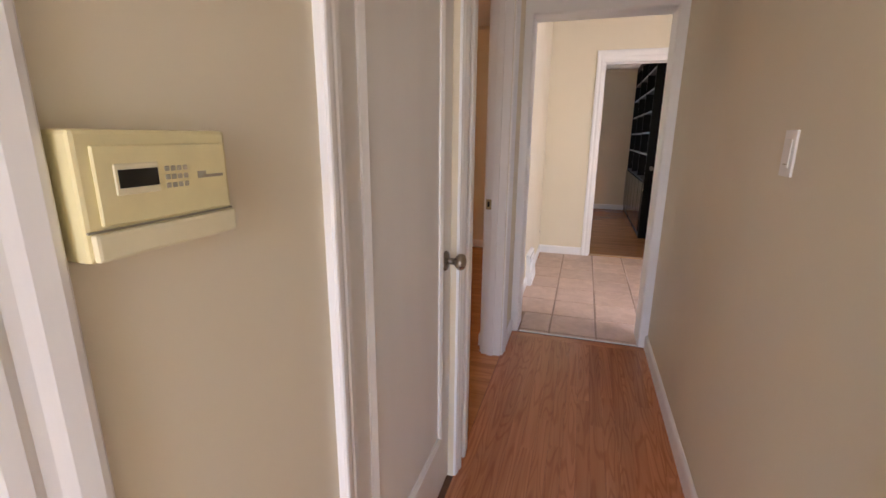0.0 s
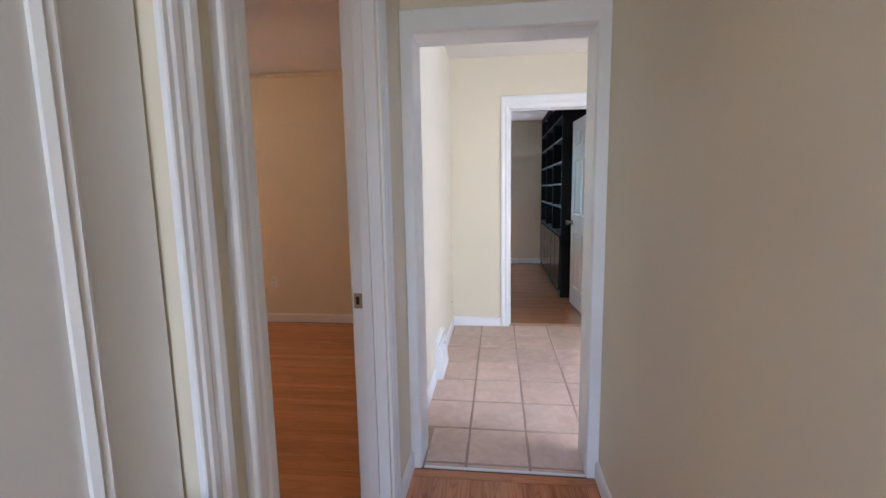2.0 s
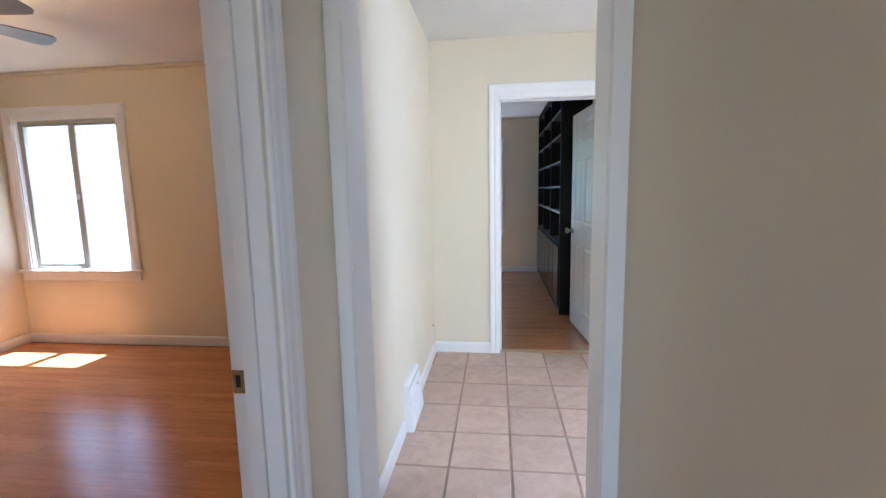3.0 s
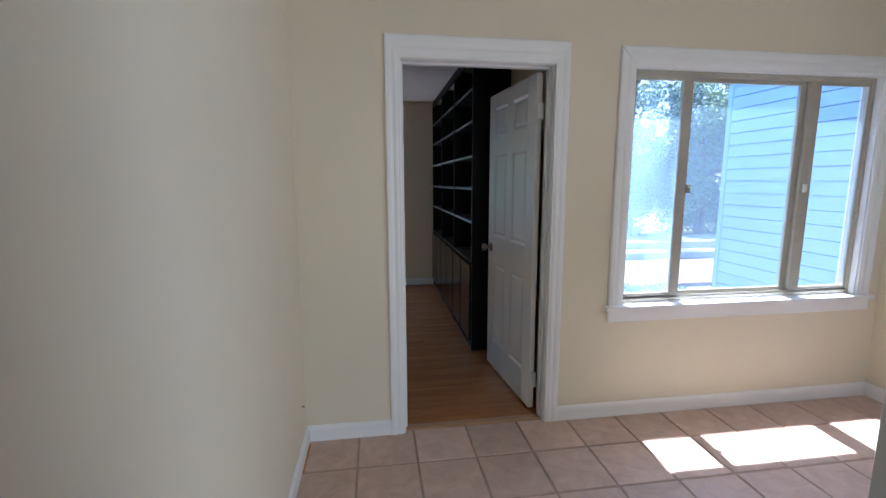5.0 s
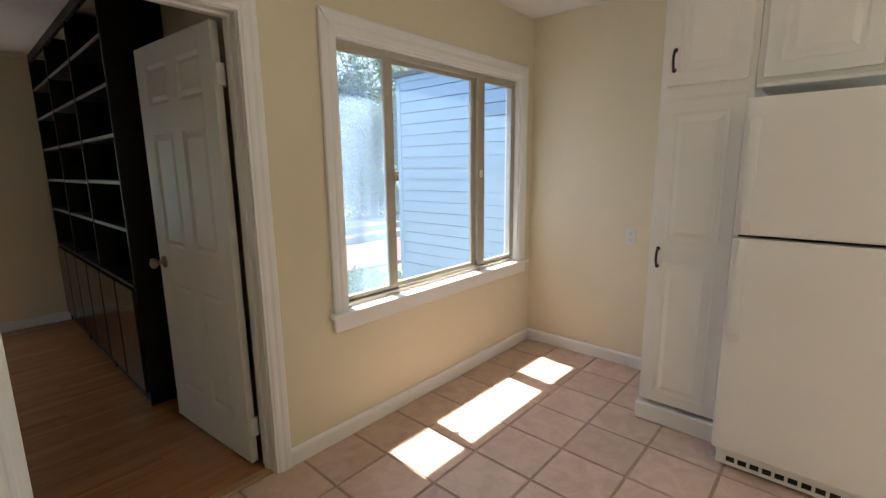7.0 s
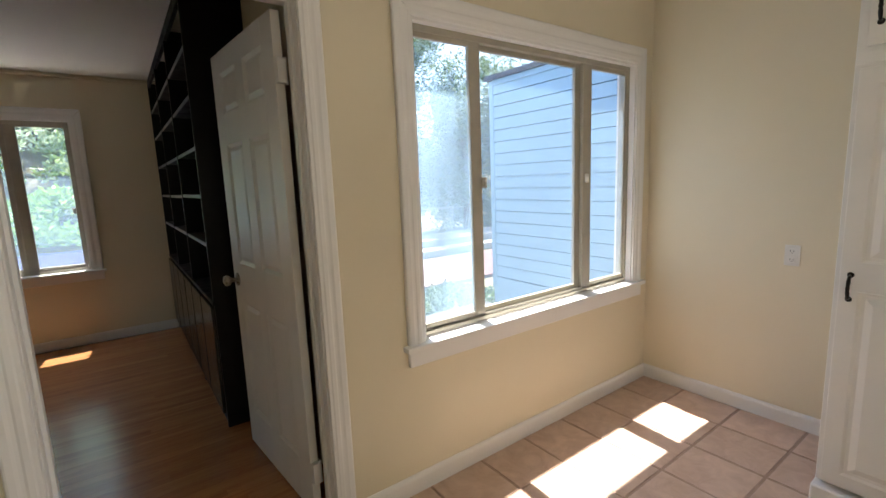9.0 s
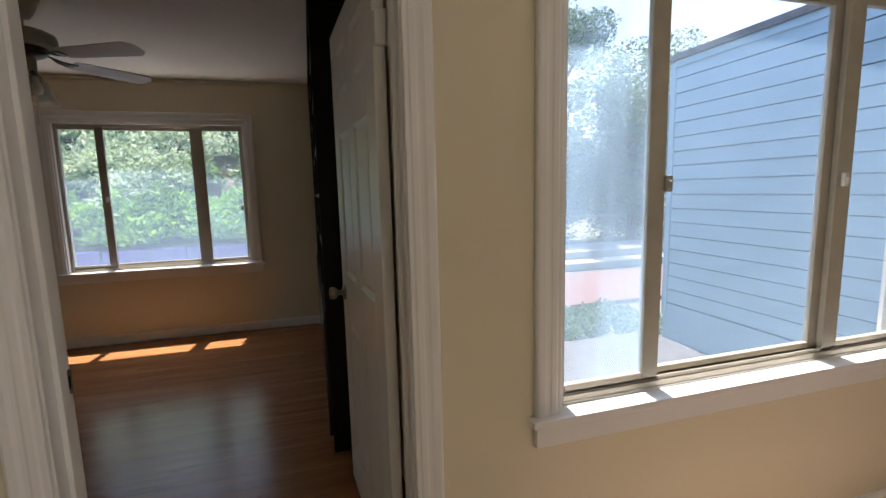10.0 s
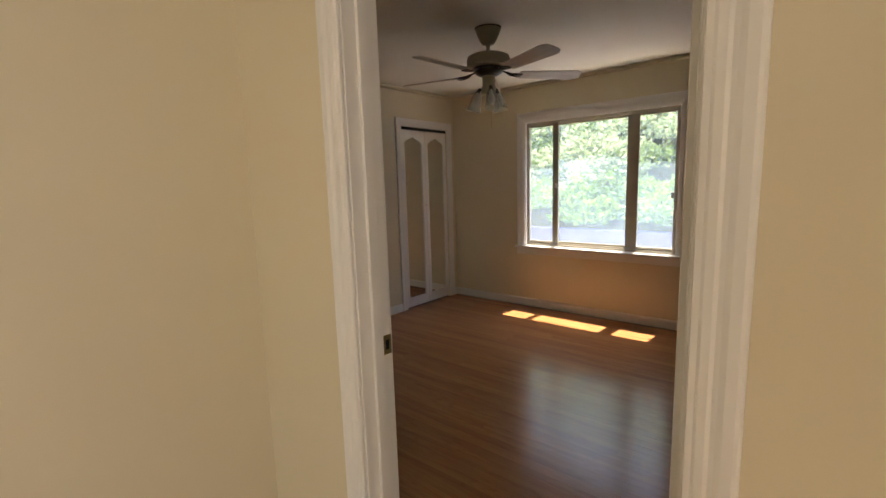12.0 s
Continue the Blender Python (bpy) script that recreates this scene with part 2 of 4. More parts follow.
# kept pale to reflect sun up to the back bedroom ceiling
M_BOUNCE_GRAVEL = surface("pale_bounce_gravel", (0.50, 0.48, 0.44), 0.95, 0.3, 40, 0.5, 60)
# concrete with the violet of sky-lit shade put into its base colour
M_VIOLET_SHADE = surface("shade_tinted_retaining_wall", (0.10, 0.10, 0.30), 0.8, 0.12, 3, 0.3, 60)
M_BRICKRED = surface("red_paving", (0.12, 0.062, 0.052), 0.85, 0.15, 5, 0.3, 60)
M_EARTH = surface("dry_earth_and_grass", (0.11, 0.10, 0.05), 0.95, 0.35, 1.5, 0.5, 30)
M_FENCE = surface("grey_fence_wood", (0.16, 0.13, 0.11), 0.85, 0.25, 5, 0.3, 40, stretch=(6, 6, 0.6))
M_BARK = surface("bark", (0.12, 0.085, 0.06), 0.95, 0.3, 10, 0.6, 40, stretch=(2, 2, 0.5))
M_LEAF = leaf_mat("tree_leaves", (0.05, 0.09, 0.04), (0.20, 0.28, 0.12))
M_LEAF_BRIGHT = leaf_mat("fern_leaves", (0.12, 0.28, 0.04), (0.32, 0.52, 0.12))
M_LEAF_DRY = leaf_mat("scrub_leaves", (0.24, 0.34, 0.17), (0.62, 0.70, 0.50))
M_LEAF_MID = leaf_mat("shrub_leaves", (0.10, 0.19, 0.06), (0.34, 0.46, 0.20))


# ---------------------------------------------------------------- mesh tools
def link(name, bm, material, parent=None, label="", smooth=False):
    me = bpy.data.meshes.new(name)
    bmesh.ops.recalc_face_normals(bm, faces=bm.faces)
    bm.to_mesh(me)
    bm.free()
    me.materials.append(material)
    if smooth:
        for p in me.polygons:
            p.use_smooth = True
    ob = new(name, me)
    if parent:
        ob.parent = parent
    if label:
        ob["label"] = label
    return ob


def part(name, bm, material, parent, label="", smooth=False):
    return link(name, bm, material, parent, label, smooth)


def empty(name, at, label, category, group="", kind="", rz=0.0):
    ob = new(name)
    ob.matrix_world = pose(*at, 0, 0, rz)
    ob.empty_display_size = 0.1
    return tagged(ob, label, category, group, kind)


def box(bm, x0, y0, z0, x1, y1, z1, bevel=0.0, seg=1):
    vs = bmesh.ops.create_cube(bm, size=1.0, matrix=Matrix.Translation(((x0 + x1) / 2, (y0 + y1) / 2, (z0 + z1) / 2))
                               @ Matrix.Diagonal((abs(x1 - x0), abs(y1 - y0), abs(z1 - z0), 1)))["verts"]
    if bevel:
        es = {e for v in vs for e in v.link_edges}
        bmesh.ops.bevel(bm, geom=list(es), offset=bevel, segments=seg, affect="EDGES", profile=0.6)
    return bm


def one_box(*a, **k):
    return box(bmesh.new(), *a, **k)


def lathe(bm, profile, m=Matrix(), n=20):
    """A turned shape: rows of (radius, height) about the local z axis."""
    rings = []
    for r, z in profile:
        if r < 1e-5:
            rings.append([bm.verts.new(m @ Vector((0, 0, z)))])
        else:
            rings.append([bm.verts.new(m @ Vector((r * math.cos(a), r * math.sin(a), z)))
                          for a in (2 * math.pi * i / n for i in range(n))])
    for a, b in zip(rings, rings[1:]):
        for i in range(n):
            q = [a[i % len(a)], a[(i + 1) % len(a)], b[(i + 1) % len(b)], b[i % len(b)]]
            q = list(dict.fromkeys(q))
            if len(q) > 2:
                bm.faces.new(q)
    for r in (rings[0], rings[-1]):
        if len(r) > 2:
            bm.faces.new(r)
    return bm


def mould(bm, prof, start, end, across, out, m0=0.0, m1=0.0):
    """A moulding of section prof, rows of (across, out), from start to end; m0 and m1 mitre its ends."""
    start, end, across, out = Vector(start), Vector(end), Vector(across), Vector(out)
    way = (end - start).normalized()
    a = [bm.verts.new(start + across * u + out * v - way * (u * m0)) for u, v in prof]
    b = [bm.verts.new(end + across * u + out * v + way * (u * m1)) for u, v in prof]
    k = len(prof)
    for i in range(k):
        bm.faces.new((a[i], a[(i + 1) % k], b[(i + 1) % k], b[i]))
    bm.faces.new(a)
    bm.faces.new(b[::-1])
    return bm


def casing_section(w):
    s = w / 0.087
    return [(0, 0), (0, 0.008), (0.003 * s, 0.0105), (0.014 * s, 0.0110), (0.020 * s, 0.0140), (0.034 * s, 0.0150), (0.041 * s, 0.0132),
            (0.050 * s, 0.0145), (0.060 * s, 0.0180), (0.077 * s, 0.0190), (0.083 * s, 0.0175), (w, 0.0130), (w, 0)]


def tube(bm, pts, r, n=8):
    """A round bar along a line of points."""
    rings = []
    for i, p in enumerate(pts):
        p = Vector(p)
        d = (Vector(pts[min(i + 1, len(pts) - 1)]) - Vector(pts[max(i - 1, 0)])).normalized()
        q = d.to_track_quat("Z", "Y").to_matrix()
        rr = r[i] if isinstance(r, (list, tuple)) else r
        rings.append([bm.verts.new(p + q @ Vector((rr * math.cos(2 * math.pi * k / n), rr * math.sin(2 * math.pi * k / n), 0))) for k in range(n)])
    for a, b in zip(rings, rings[1:]):
        for k in range(n):
            bm.faces.new((a[k], a[(k + 1) % n], b[(k + 1) % n], b[k]))
    bm.faces.new(rings[0])
    bm.faces.new(rings[-1])
    return bm


def wall(name, x0, x1, y0, y1, z1, holes=(), label="cream painted plaster wall", material=None, z0=-0.02):
    """A wall with its thickness; holes are rows of (from, to, bottom, top) along its length."""
    along_x = (x1 - x0) > (y1 - y0)
    lo, hi = (x0, x1) if along_x else (y0, y1)
    us = sorted({lo, hi, *(v for h in holes for v in h[:2])})
    zs = sorted({z0, z1, *(v for h in holes for v in h[2:] if v > 0)})
    bm, seen = bmesh.new(), {}

    def vert(u, side, z):
        k = (round(u, 4), side, round(z, 4))
        if k not in seen:
            seen[k] = bm.verts.new((u, (y0, y1)[side], z) if along_x else ((x0, x1)[side], u, z))
        return seen[k]

    def solid(i, j):
        if not (0 <= i < len(us) - 1 and 0 <= j < len(zs) - 1):
            return False
        u, z = (us[i] + us[i + 1]) / 2, (zs[j] + zs[j + 1]) / 2
        return not any(h[0] < u < h[1] and h[2] - (0.03 if h[2] == 0 else 0) < z < h[3] for h in holes)
    for i in range(len(us) - 1):
        for j in range(len(zs) - 1):
            if not solid(i, j):
                continue
            a, b, c, d = us[i], us[i + 1], zs[j], zs[j + 1]
            for side in (0, 1):
                bm.faces.new((vert(a, side, c), vert(b, side, c), vert(b, side, d), vert(a, side, d)))
            for ni, nj, p, q in ((i - 1, j, (a, c), (a, d)), (i + 1, j, (b, c), (b, d)), (i, j - 1, (a, c), (b, c)), (i, j + 1, (a, d), (b, d))):
                if not solid(ni, nj):
                    bm.faces.new((vert(p[0], 0, p[1]), vert(q[0], 0, q[1]), vert(q[0], 1, q[1]), vert(p[0], 1, p[1])))
    return tagged(link(name, bm, material or M_WALL), label, "wall", kind="structure")


def flat(name, x0, y0, z0, x1, y1, z1, material, label, category, kind="structure"):
    return tagged(link(name, one_box(x0, y0, z0, x1, y1, z1), material), label, category, kind=kind)


BASE = [(0, 0), (0, 0.014), (0.070, 0.014), (0.080, 0.011), (0.088, 0.004), (0.088, 0)]


def baseboard(p, q, out):
    ob = link("baseboard", mould(bmesh.new(), BASE, (*p, 0.0), (*q, 0.0), (0, 0, 1), (*out, 0)), M_TRIM)
    return tagged(ob, "white painted wooden baseboard along the wall", "baseboard", kind="structure")


def flat_section(w):
    return [(0, 0), (0, 0.010), (0.004, 0.015), (w - 0.006, 0.017), (w, 0.012), (w, 0)]


def casing(name, P, a, out, lo, hi, top, w=0.087, label="white moulded door casing", legs=(1, 1), head=True, section=casing_section, head_w=None):
    """Casing round an opening: P is a point of the wall's face at its zero, a the way along it, out its normal."""
    P, a, out, up = Vector(P), Vector(a), Vector(out), Vector((0, 0, 1))
    th = tagged(new(name), label, "door casing", kind="structure")
    s, hw = section(w), head_w or w
    if legs[0]:
        part("casing_leg", mould(bmesh.new(), s, P + a * lo, P + a * lo + up * top, -a, out, 0, hw / w), M_TRIM, th)
    if legs[1]:
        part("casing_leg", mould(bmesh.new(), s, P + a * hi, P + a * hi + up * top, a, out, 0, hw / w), M_TRIM, th)
    if head:
        part("casing_head", mould(bmesh.new(), section(hw), P + a * lo + up * top, P + a * hi + up * top, up, out, w / hw, w / hw), M_TRIM, th)
    return th


# ---------------------------------------------------------------- the house
KZ, RZ = 2.495, 2.44          # kitchen and bedroom ceilings
HL, HR = -0.435, 0.430        # faces of the hall's long walls
HY0, HY1 = 0.54, 0.725        # the hall's end wall
DY0, DY1 = 2.80, 2.92         # the wall between kitchen and back bedroom
LY0, LY1 = 6.467, 6.60        # the back bedroom's window wall

wall("wall_hall_left", -0.555, HL, -4.0, HY0, KZ, [(-2.95, -2.20, 0, 2.0), (-1.655, -0.905, 0, 2.0), (-0.725, 0.145, 0, 2.005)])
wall("wall_hall_right", HR, 0.55, -4.0, HY0, KZ, [(-2.46, -1.74, 0, 2.0)])
wall("wall_hall_end", -0.58, 0.55, HY0, HY1, KZ, [(-0.400, 0.390, 0, 1.994)])
wall("wall_hall_back", -0.56, 0.55, -4.12, -4.0, KZ, [(-0.38, 0.38, 0, 2.05)])
wall("wall_kitchen_left", -0.58, -0.46, HY1, DY0, KZ)
wall("wall_kitchen_back", -4.45, 3.28, DY0, DY1, KZ,
     [(-4.21, -3.19, 0.66, 2.045), (0.065, 0.922, 0, 2.05), (1.36, 2.98, 0.66, 2.045)])
wall("wall_kitchen_right", 3.16, 3.28, -1.32, DY0, KZ, [(-1.10, 0.30, 0.95, 2.05)])
wall("wall_kitchen_front", 0.55, 3.16, -1.32, -1.20, KZ)
wall("wall_bedroom_back", -2.59, 1.14, LY0, LY1, KZ, [(-1.477, 0.085, 0.66, 2.045)])
wall("wall_bedroom_left", -2.59, -2.47, DY1, LY0, KZ, [(5.554, 6.318, 0, 2.04)])
wall("wall_bedroom_right", 1.02, 1.14, DY1, LY0, KZ)
wall("wall_closet_back", -3.20, -3.10, 5.40, 6.45, KZ)
wall("wall_closet_side", -3.10, -2.59, 5.40, 5.50, KZ)
wall("wall_closet_side", -3.10, -2.59, 6.35, 6.45, KZ)
wall("wall_front_room_left", -4.45, -4.33, -0.97, DY0, KZ)
wall("wall_front_room_front", -4.33, -0.555, -0.97, -0.85, KZ)

flat("ceiling_hall", -0.56, -4.12, RZ, 0.55, HY0, RZ + 0.2, M_CEIL, "white painted hall ceiling", "ceiling")
flat("ceiling_kitchen", -0.58, -1.32, KZ, 3.28, DY0, KZ + 0.15, M_CEIL, "white painted kitchen ceiling", "ceiling")
flat("ceiling_bedroom", -2.59, DY1, RZ, 1.14, LY0, RZ + 0.2, M_CEIL, "white painted bedroom ceiling", "ceiling")
flat("ceiling_front_room", -4.45, -0.97, RZ, -0.58, DY0, RZ + 0.2, M_CEIL, "white painted ceiling of the front bedroom", "ceiling")
flat("ceiling_closet", -3.20, 5.40, RZ, -2.59, 6.45, RZ + 0.2, M_CEIL, "white painted closet ceiling", "ceiling")

# floors: a dark bed under the planks, a grout bed under the tiles
floor_hall = flat("floor_hall", -0.56, -4.12, -0.10, 0.55, HY0, -0.004, M_JOINT, "varnished oak strip floor of the hall", "floor")
floor_front = flat("floor_front_room", -4.45, -0.97, -0.10, -0.56, DY0, -0.004, M_JOINT, "varnished oak strip floor of the front bedroom", "floor")
floor_back = flat("floor_bedroom", -2.59, 2.862, -0.10, 1.14, LY0, -0.004, M_JOINT, "glossy varnished oak strip floor of the back bedroom", "floor")
floor_tiles = flat("floor_kitchen", -0.56, HY0, -0.10, 3.28, 2.862, -0.005, M_GROUT, "beige ceramic tile floor with brown grout", "floor")
flat("floor_kitchen_front", 0.55, -1.32, -0.10, 3.28, HY0, -0.001, M_TILE, "beige ceramic tile floor", "floor")
flat("floor_closet", -3.20, 5.40, -0.10, -2.59, 6.45, -0.002, M_OAK_LIGHT, "oak closet floor", "floor")

# thresholds
tagged(link("threshold", one_box(-0.376, 0.5275, -0.004, 0.376, 0.547, 0.004, bevel=0.002), M_TRIM),
       "pale edge strip between the hall oak and the kitchen tile", "threshold", kind="structure")
tagged(link("threshold", one_box(0.085, 2.822, -0.004, 0.902, 2.872, 0.008, bevel=0.003), M_OAK_LIGHT),
       "pale oak threshold strip under the bedroom door", "threshold", kind="structure")
tagged(link("threshold", one_box(-0.386, 0.5195, -0.004, 0.376, 0.527, 0.002, bevel=0.001), M_JOINT),
       "dark worn wooden strip between oak and tiles", "threshold", kind="structure")

# baseboards
for p, q, o in [((HL, 0.232), (HL, HY0), (1, 0)), ((HL, -2.11), (HL, -1.745), (1, 0)),
                ((HR, -1.65), (HR, HY0), (-1, 0)), ((HR, -4.0), (HR, -2.55), (-1, 0)), ((HL, -4.0), (HL, -3.04), (1, 0)),
                ((-0.46, HY1), (-0.46, 1.50), (1, 0)), ((-0.46, 1.86), (-0.46, DY0), (1, 0)),
                ((-0.46, DY0), (0.001, DY0), (0, -1)), ((0.986, DY0), (3.16, DY0), (0, -1)),
                ((3.16, 1.70), (3.16, DY0), (-1, 0)), ((0.55, HY1), (0.460, HY1), (0, 1)),
                ((-2.47, LY0), (0.715, LY0), (0, -1)), ((-2.47, DY1), (-2.47, 5.467), (1, 0)),
                ((-2.47, 6.405), (-2.47, LY0), (1, 0)), ((-2.47, DY1), (-0.01, DY1), (0, 1)),
                ((-4.33, DY0), (-0.58, DY0), (0, -1)), ((-4.33, -0.85), (-4.33, DY0), (1, 0)),
                ((-0.58, 0.23), (-0.58, DY0), (-1, 0))]:
    baseboard(p, q, o)

# small crown in the bedrooms
CROWN = [(0, 0), (0, 0.018), (0.010, 0.030), (0.030, 0.034), (0.034, 0)]
for p, q, o in [((-2.47, LY0), (1.02, LY0), (0, -1)), ((-2.47, DY1), (-2.47, LY0), (1, 0)),
                ((-4.33, DY0), (-0.58, DY0), (0, -1)), ((-4.33, -0.85), (-4.33, DY0), (1, 0))]:
    tagged(link("crown_trim", mould(bmesh.new(), [(-u, v) for u, v in CROWN][::-1], (*p, RZ), (*q, RZ), (0, 0, 1), (*o, 0)), M_WALL),
           "small cream crown moulding under the ceiling", "crown moulding", kind="structure")

# casings and jambs
casing("trim_hall_opening", (0, HY0, 0), (1, 0, 0), (0, -1, 0), -0.388, 0.378, 1.982, 0.092, "white painted casing of the hall's open end", section=flat_section)
casing("trim_bedroom_door", (0, DY0, 0), (1, 0, 0), (0, -1, 0), 0.080, 0.907, 2.035, 0.078, "white fluted casing of the bedroom door", head_w=0.113)
casing("trim_bedroom_door", (0, DY1, 0), (1, 0, 0), (0, 1, 0), 0.080, 0.907, 2.035, 0.087, "white fluted casing of the bedroom door")
casing("trim_closet", (HL, 0, 0), (0, 1, 0), (1, 0, 0), -1.655, -0.905, 2.0, 0.062, "white moulded casing of the hall closet")
casing("trim_front_room", (HL, 0, 0), (0, 1, 0), (1, 0, 0), -0.725, 0.145, 2.005, 0.080, "white moulded casing of the front bedroom", legs=(0, 1), head=True)
part_leg = link("trim_front_room_leg", mould(bmesh.new(), casing_section(0.084), (HL, -0.712, 0), (HL, -0.712, 2.005), (0, -1, 0), (1, 0, 0), 0, 1), M_TRIM)
tagged(part_leg, "white moulded casing beside the closet door", "door casing", kind="structure")
casing("trim_front_room", (-0.555, 0, 0), (0, 1, 0), (-1, 0, 0), -0.725, 0.145, 2.005, 0.085, "white moulded casing of the front bedroom")
casing("trim_side_door", (HL, 0, 0), (0, 1, 0), (1, 0, 0), -2.95, -2.195, 2.0, 0.090, "white moulded casing of the side door")
casing("trim_right_door", (HR, 0, 0), (0, 1, 0), (-1, 0, 0), -2.46, -1.74, 2.0, 0.090, "white moulded casing of the opposite door")
casing("trim_wardrobe", (-2.47, 0, 0), (0, 1, 0), (1, 0, 0), 5.554, 6.318, 2.04, 0.087, "white moulded casing of the mirrored closet")


def jamb(name, pieces, label):
    th = tagged(new(name), label, "door jamb", kind="structure")
    for nm, b in pieces:
        part(nm, one_box(*b, bevel=0.0015), M_TRIM, th)


jamb("jamb_bedroom_door", [("side_jamb", (0.065, DY0 + 0.002, 0, 0.085, DY1 - 0.002, 2.032)), ("side_jamb", (0.902, DY0 + 0.002, 0, 0.922, DY1 - 0.002, 2.032)),
                           ("head_jamb", (0.065, DY0 + 0.002, 2.032, 0.922, DY1 - 0.002, 2.05)),
                           ("door_stop", (0.085, 2.845, 0, 0.097, 2.880, 2.032)), ("door_stop", (0.890, 2.845, 0, 0.902, 2.880, 2.032)),
                           ("door_stop", (0.097, 2.845, 2.020, 0.890, 2.880, 2.032))], "white painted jamb of the bedroom door")
jamb("jamb_front_room", [("side_jamb", (-0.553, 0.127, 0, HL - 0.002, 0.145, 1.987)), ("side_jamb", (-0.553, -0.725, 0, HL - 0.002, -0.700, 1.987)),
                         ("head_jamb", (-0.553, -0.725, 1.987, HL - 0.002, 0.145, 2.005)),
                         ("door_stop", (-0.515, 0.115, 0, -0.480, 0.127, 1.987)), ("door_stop", (-0.515, -0.700, 0, -0.480, -0.688, 1.987)),
                         ("door_stop", (-0.515, -0.688, 1.975, -0.480, 0.115, 1.987))], "white painted jamb of the front bedroom")
jamb("jamb_hall_opening", [("side_jamb", (-0.400, HY0 + 0.002, 0, -0.386, HY1 + 0.003, 1.980)), ("side_jamb", (0.376, HY0 + 0.002, 0, 0.390, HY1 + 0.003, 1.980)),
                           ("head_jamb", (-0.400, HY0 + 0.002, 1.980, 0.390, HY1 - 0.002, 1.994))], "white painted jamb of the hall opening")


# ---------------------------------------------------------------- windows
def window_unit(name, x0, x1, y, lites, label, fog=(), glass=None):
    """A bronze sliding window set into the wall whose room face is at y and whose outside lies towards +y."""
    z0, z1 = 0.695, 2.045
    th = tagged(new(name), label, "window", kind="structure")
    th.location = (x0, y, z0)
    w, h = x1 - x0, z1 - z0
    s = casing_section(0.087)
    cz = part("window_casing", mould(bmesh.new(), s, (0, 0, 0), (0, 0, h), (-1, 0, 0), (0, -1, 0), 0, 1), M_TRIM, th)
    part("window_casing", mould(bmesh.new(), s, (w, 0, 0), (w, 0, h), (1, 0, 0), (0, -1, 0), 0, 1), M_TRIM, th)
    part("window_casing", mould(bmesh.new(), casing_section(0.097), (0, 0, h), (w, 0, h), (0, 0, 1), (0, -1, 0), 0.9, 0.9), M_TRIM, th)
    part("window_sill", one_box(-0.108, -0.042, -0.024, w + 0.108, 0.030, 0.0, bevel=0.005, seg=2), M_TRIM, th)
    part("window_apron", one_box(-0.087, -0.020, -0.097, w + 0.087, 0.0, -0.024, bevel=0.003), M_TRIM, th)
    jb = bmesh.new()
    box(jb, 0, 0.0, 0, 0.012, 0.12, h)
    box(jb, w - 0.012, 0.0, 0, w, 0.12, h)
    box(jb, 0.012, 0.0, h - 0.012, w - 0.012, 0.12, h)
    box(jb, 0, 0.03, -0.022, w, 0.13, 0.006)
    part("window_jamb", jb, M_TRIM, th)
    fb = bmesh.new()
    for b in ((0.012, 0.034, 0.006, 0.034, 0.094, h - 0.012), (w - 0.034, 0.034, 0.006, w - 0.012, 0.094, h - 0.012),
              (0.034, 0.034, h - 0.040, w - 0.034, 0.094, h - 0.012), (0.034, 0.034, 0.006, w - 0.034, 0.094, 0.026),
              (0.034, 0.040, 0.026, w - 0.034, 0.046, 0.040), (0.034, 0.066, 0.026, w - 0.034, 0.070, 0.040)):
        box(fb, *b, bevel=0.002)
    part("window_frame", fb, M_FRAME, th)
    for i, (a, b, yy, tl, tr) in enumerate(lites):
        sash = bmesh.new()
        for q in ((a, yy, 0.028, a + tl, yy + 0.022, h - 0.036), (b - tr, yy, 0.028, b, yy + 0.022, h - 0.036),
                  (a + tl, yy, 0.028, b - tr, yy + 0.022, 0.058), (a + tl, yy, h - 0.062, b - tr, yy + 0.022, h - 0.036)):
            box(sash, *q, bevel=0.002)
        sh = part("sash", sash, M_FRAME, th)
        g = part("pane", one_box(a + tl - 0.004, yy + 0.009, 0.054, b - tr + 0.004, yy + 0.013, h - 0.058), M_FOG if i in fog else glass or M_PANE, sh,
                 "fogged streaky pane" if i in fog else "")
        g.visible_shadow = True
    return th


def latch(parent, x, y, z, dark=False):
    bm = one_box(x - 0.013, y - 0.014, z - 0.026, x + 0.013, y, z + 0.026, bevel=0.006, seg=2)
    box(bm, x - 0.008, y - 0.022, z - 0.016, x + 0.004, y - 0.010, z + 0.010, bevel=0.003)
    part("latch", bm, M_FRAME if dark else M_PLASTIC, parent, "small sash latch")


def three_lites(w):
    k = w / 1.62
    return [(0.014 * k, 0.396 * k, 0.040, 0.026, 0.064), (0.352 * k, 1.178 * k, 0.066, 0.034, 0.056), (1.160 * k, 1.604 * k, 0.040, 0.078, 0.034)]


win = window_unit("window_1", 1.36, 2.98, DY0, three_lites(1.62), "three-light bronze sliding window over the kitchen floor, left pane fogged", fog=(0,))
latch(win, 0.402, 0.040, 0.68, True)
latch(win, 1.192, 0.040, 0.68)
win = window_unit("window_2", -1.477, 0.085, LY0, three_lites(1.562), "three-light bronze sliding window of the back bedroom", glass=M_HAZY)
latch(win, 0.362, 0.040, 0.66)
latch(win, 1.50, 0.040, 0.55)
win = window_unit("window_3", -4.21, -3.19, DY0, [(0.018, 0.560, 0.040, 0.03, 0.06), (0.480, 1.002, 0.066, 0.04, 0.03)], "two-light bronze sliding window of the front bedroom", glass=M_CLEAR)
latch(win, 0.53, 0.040, 0.66)


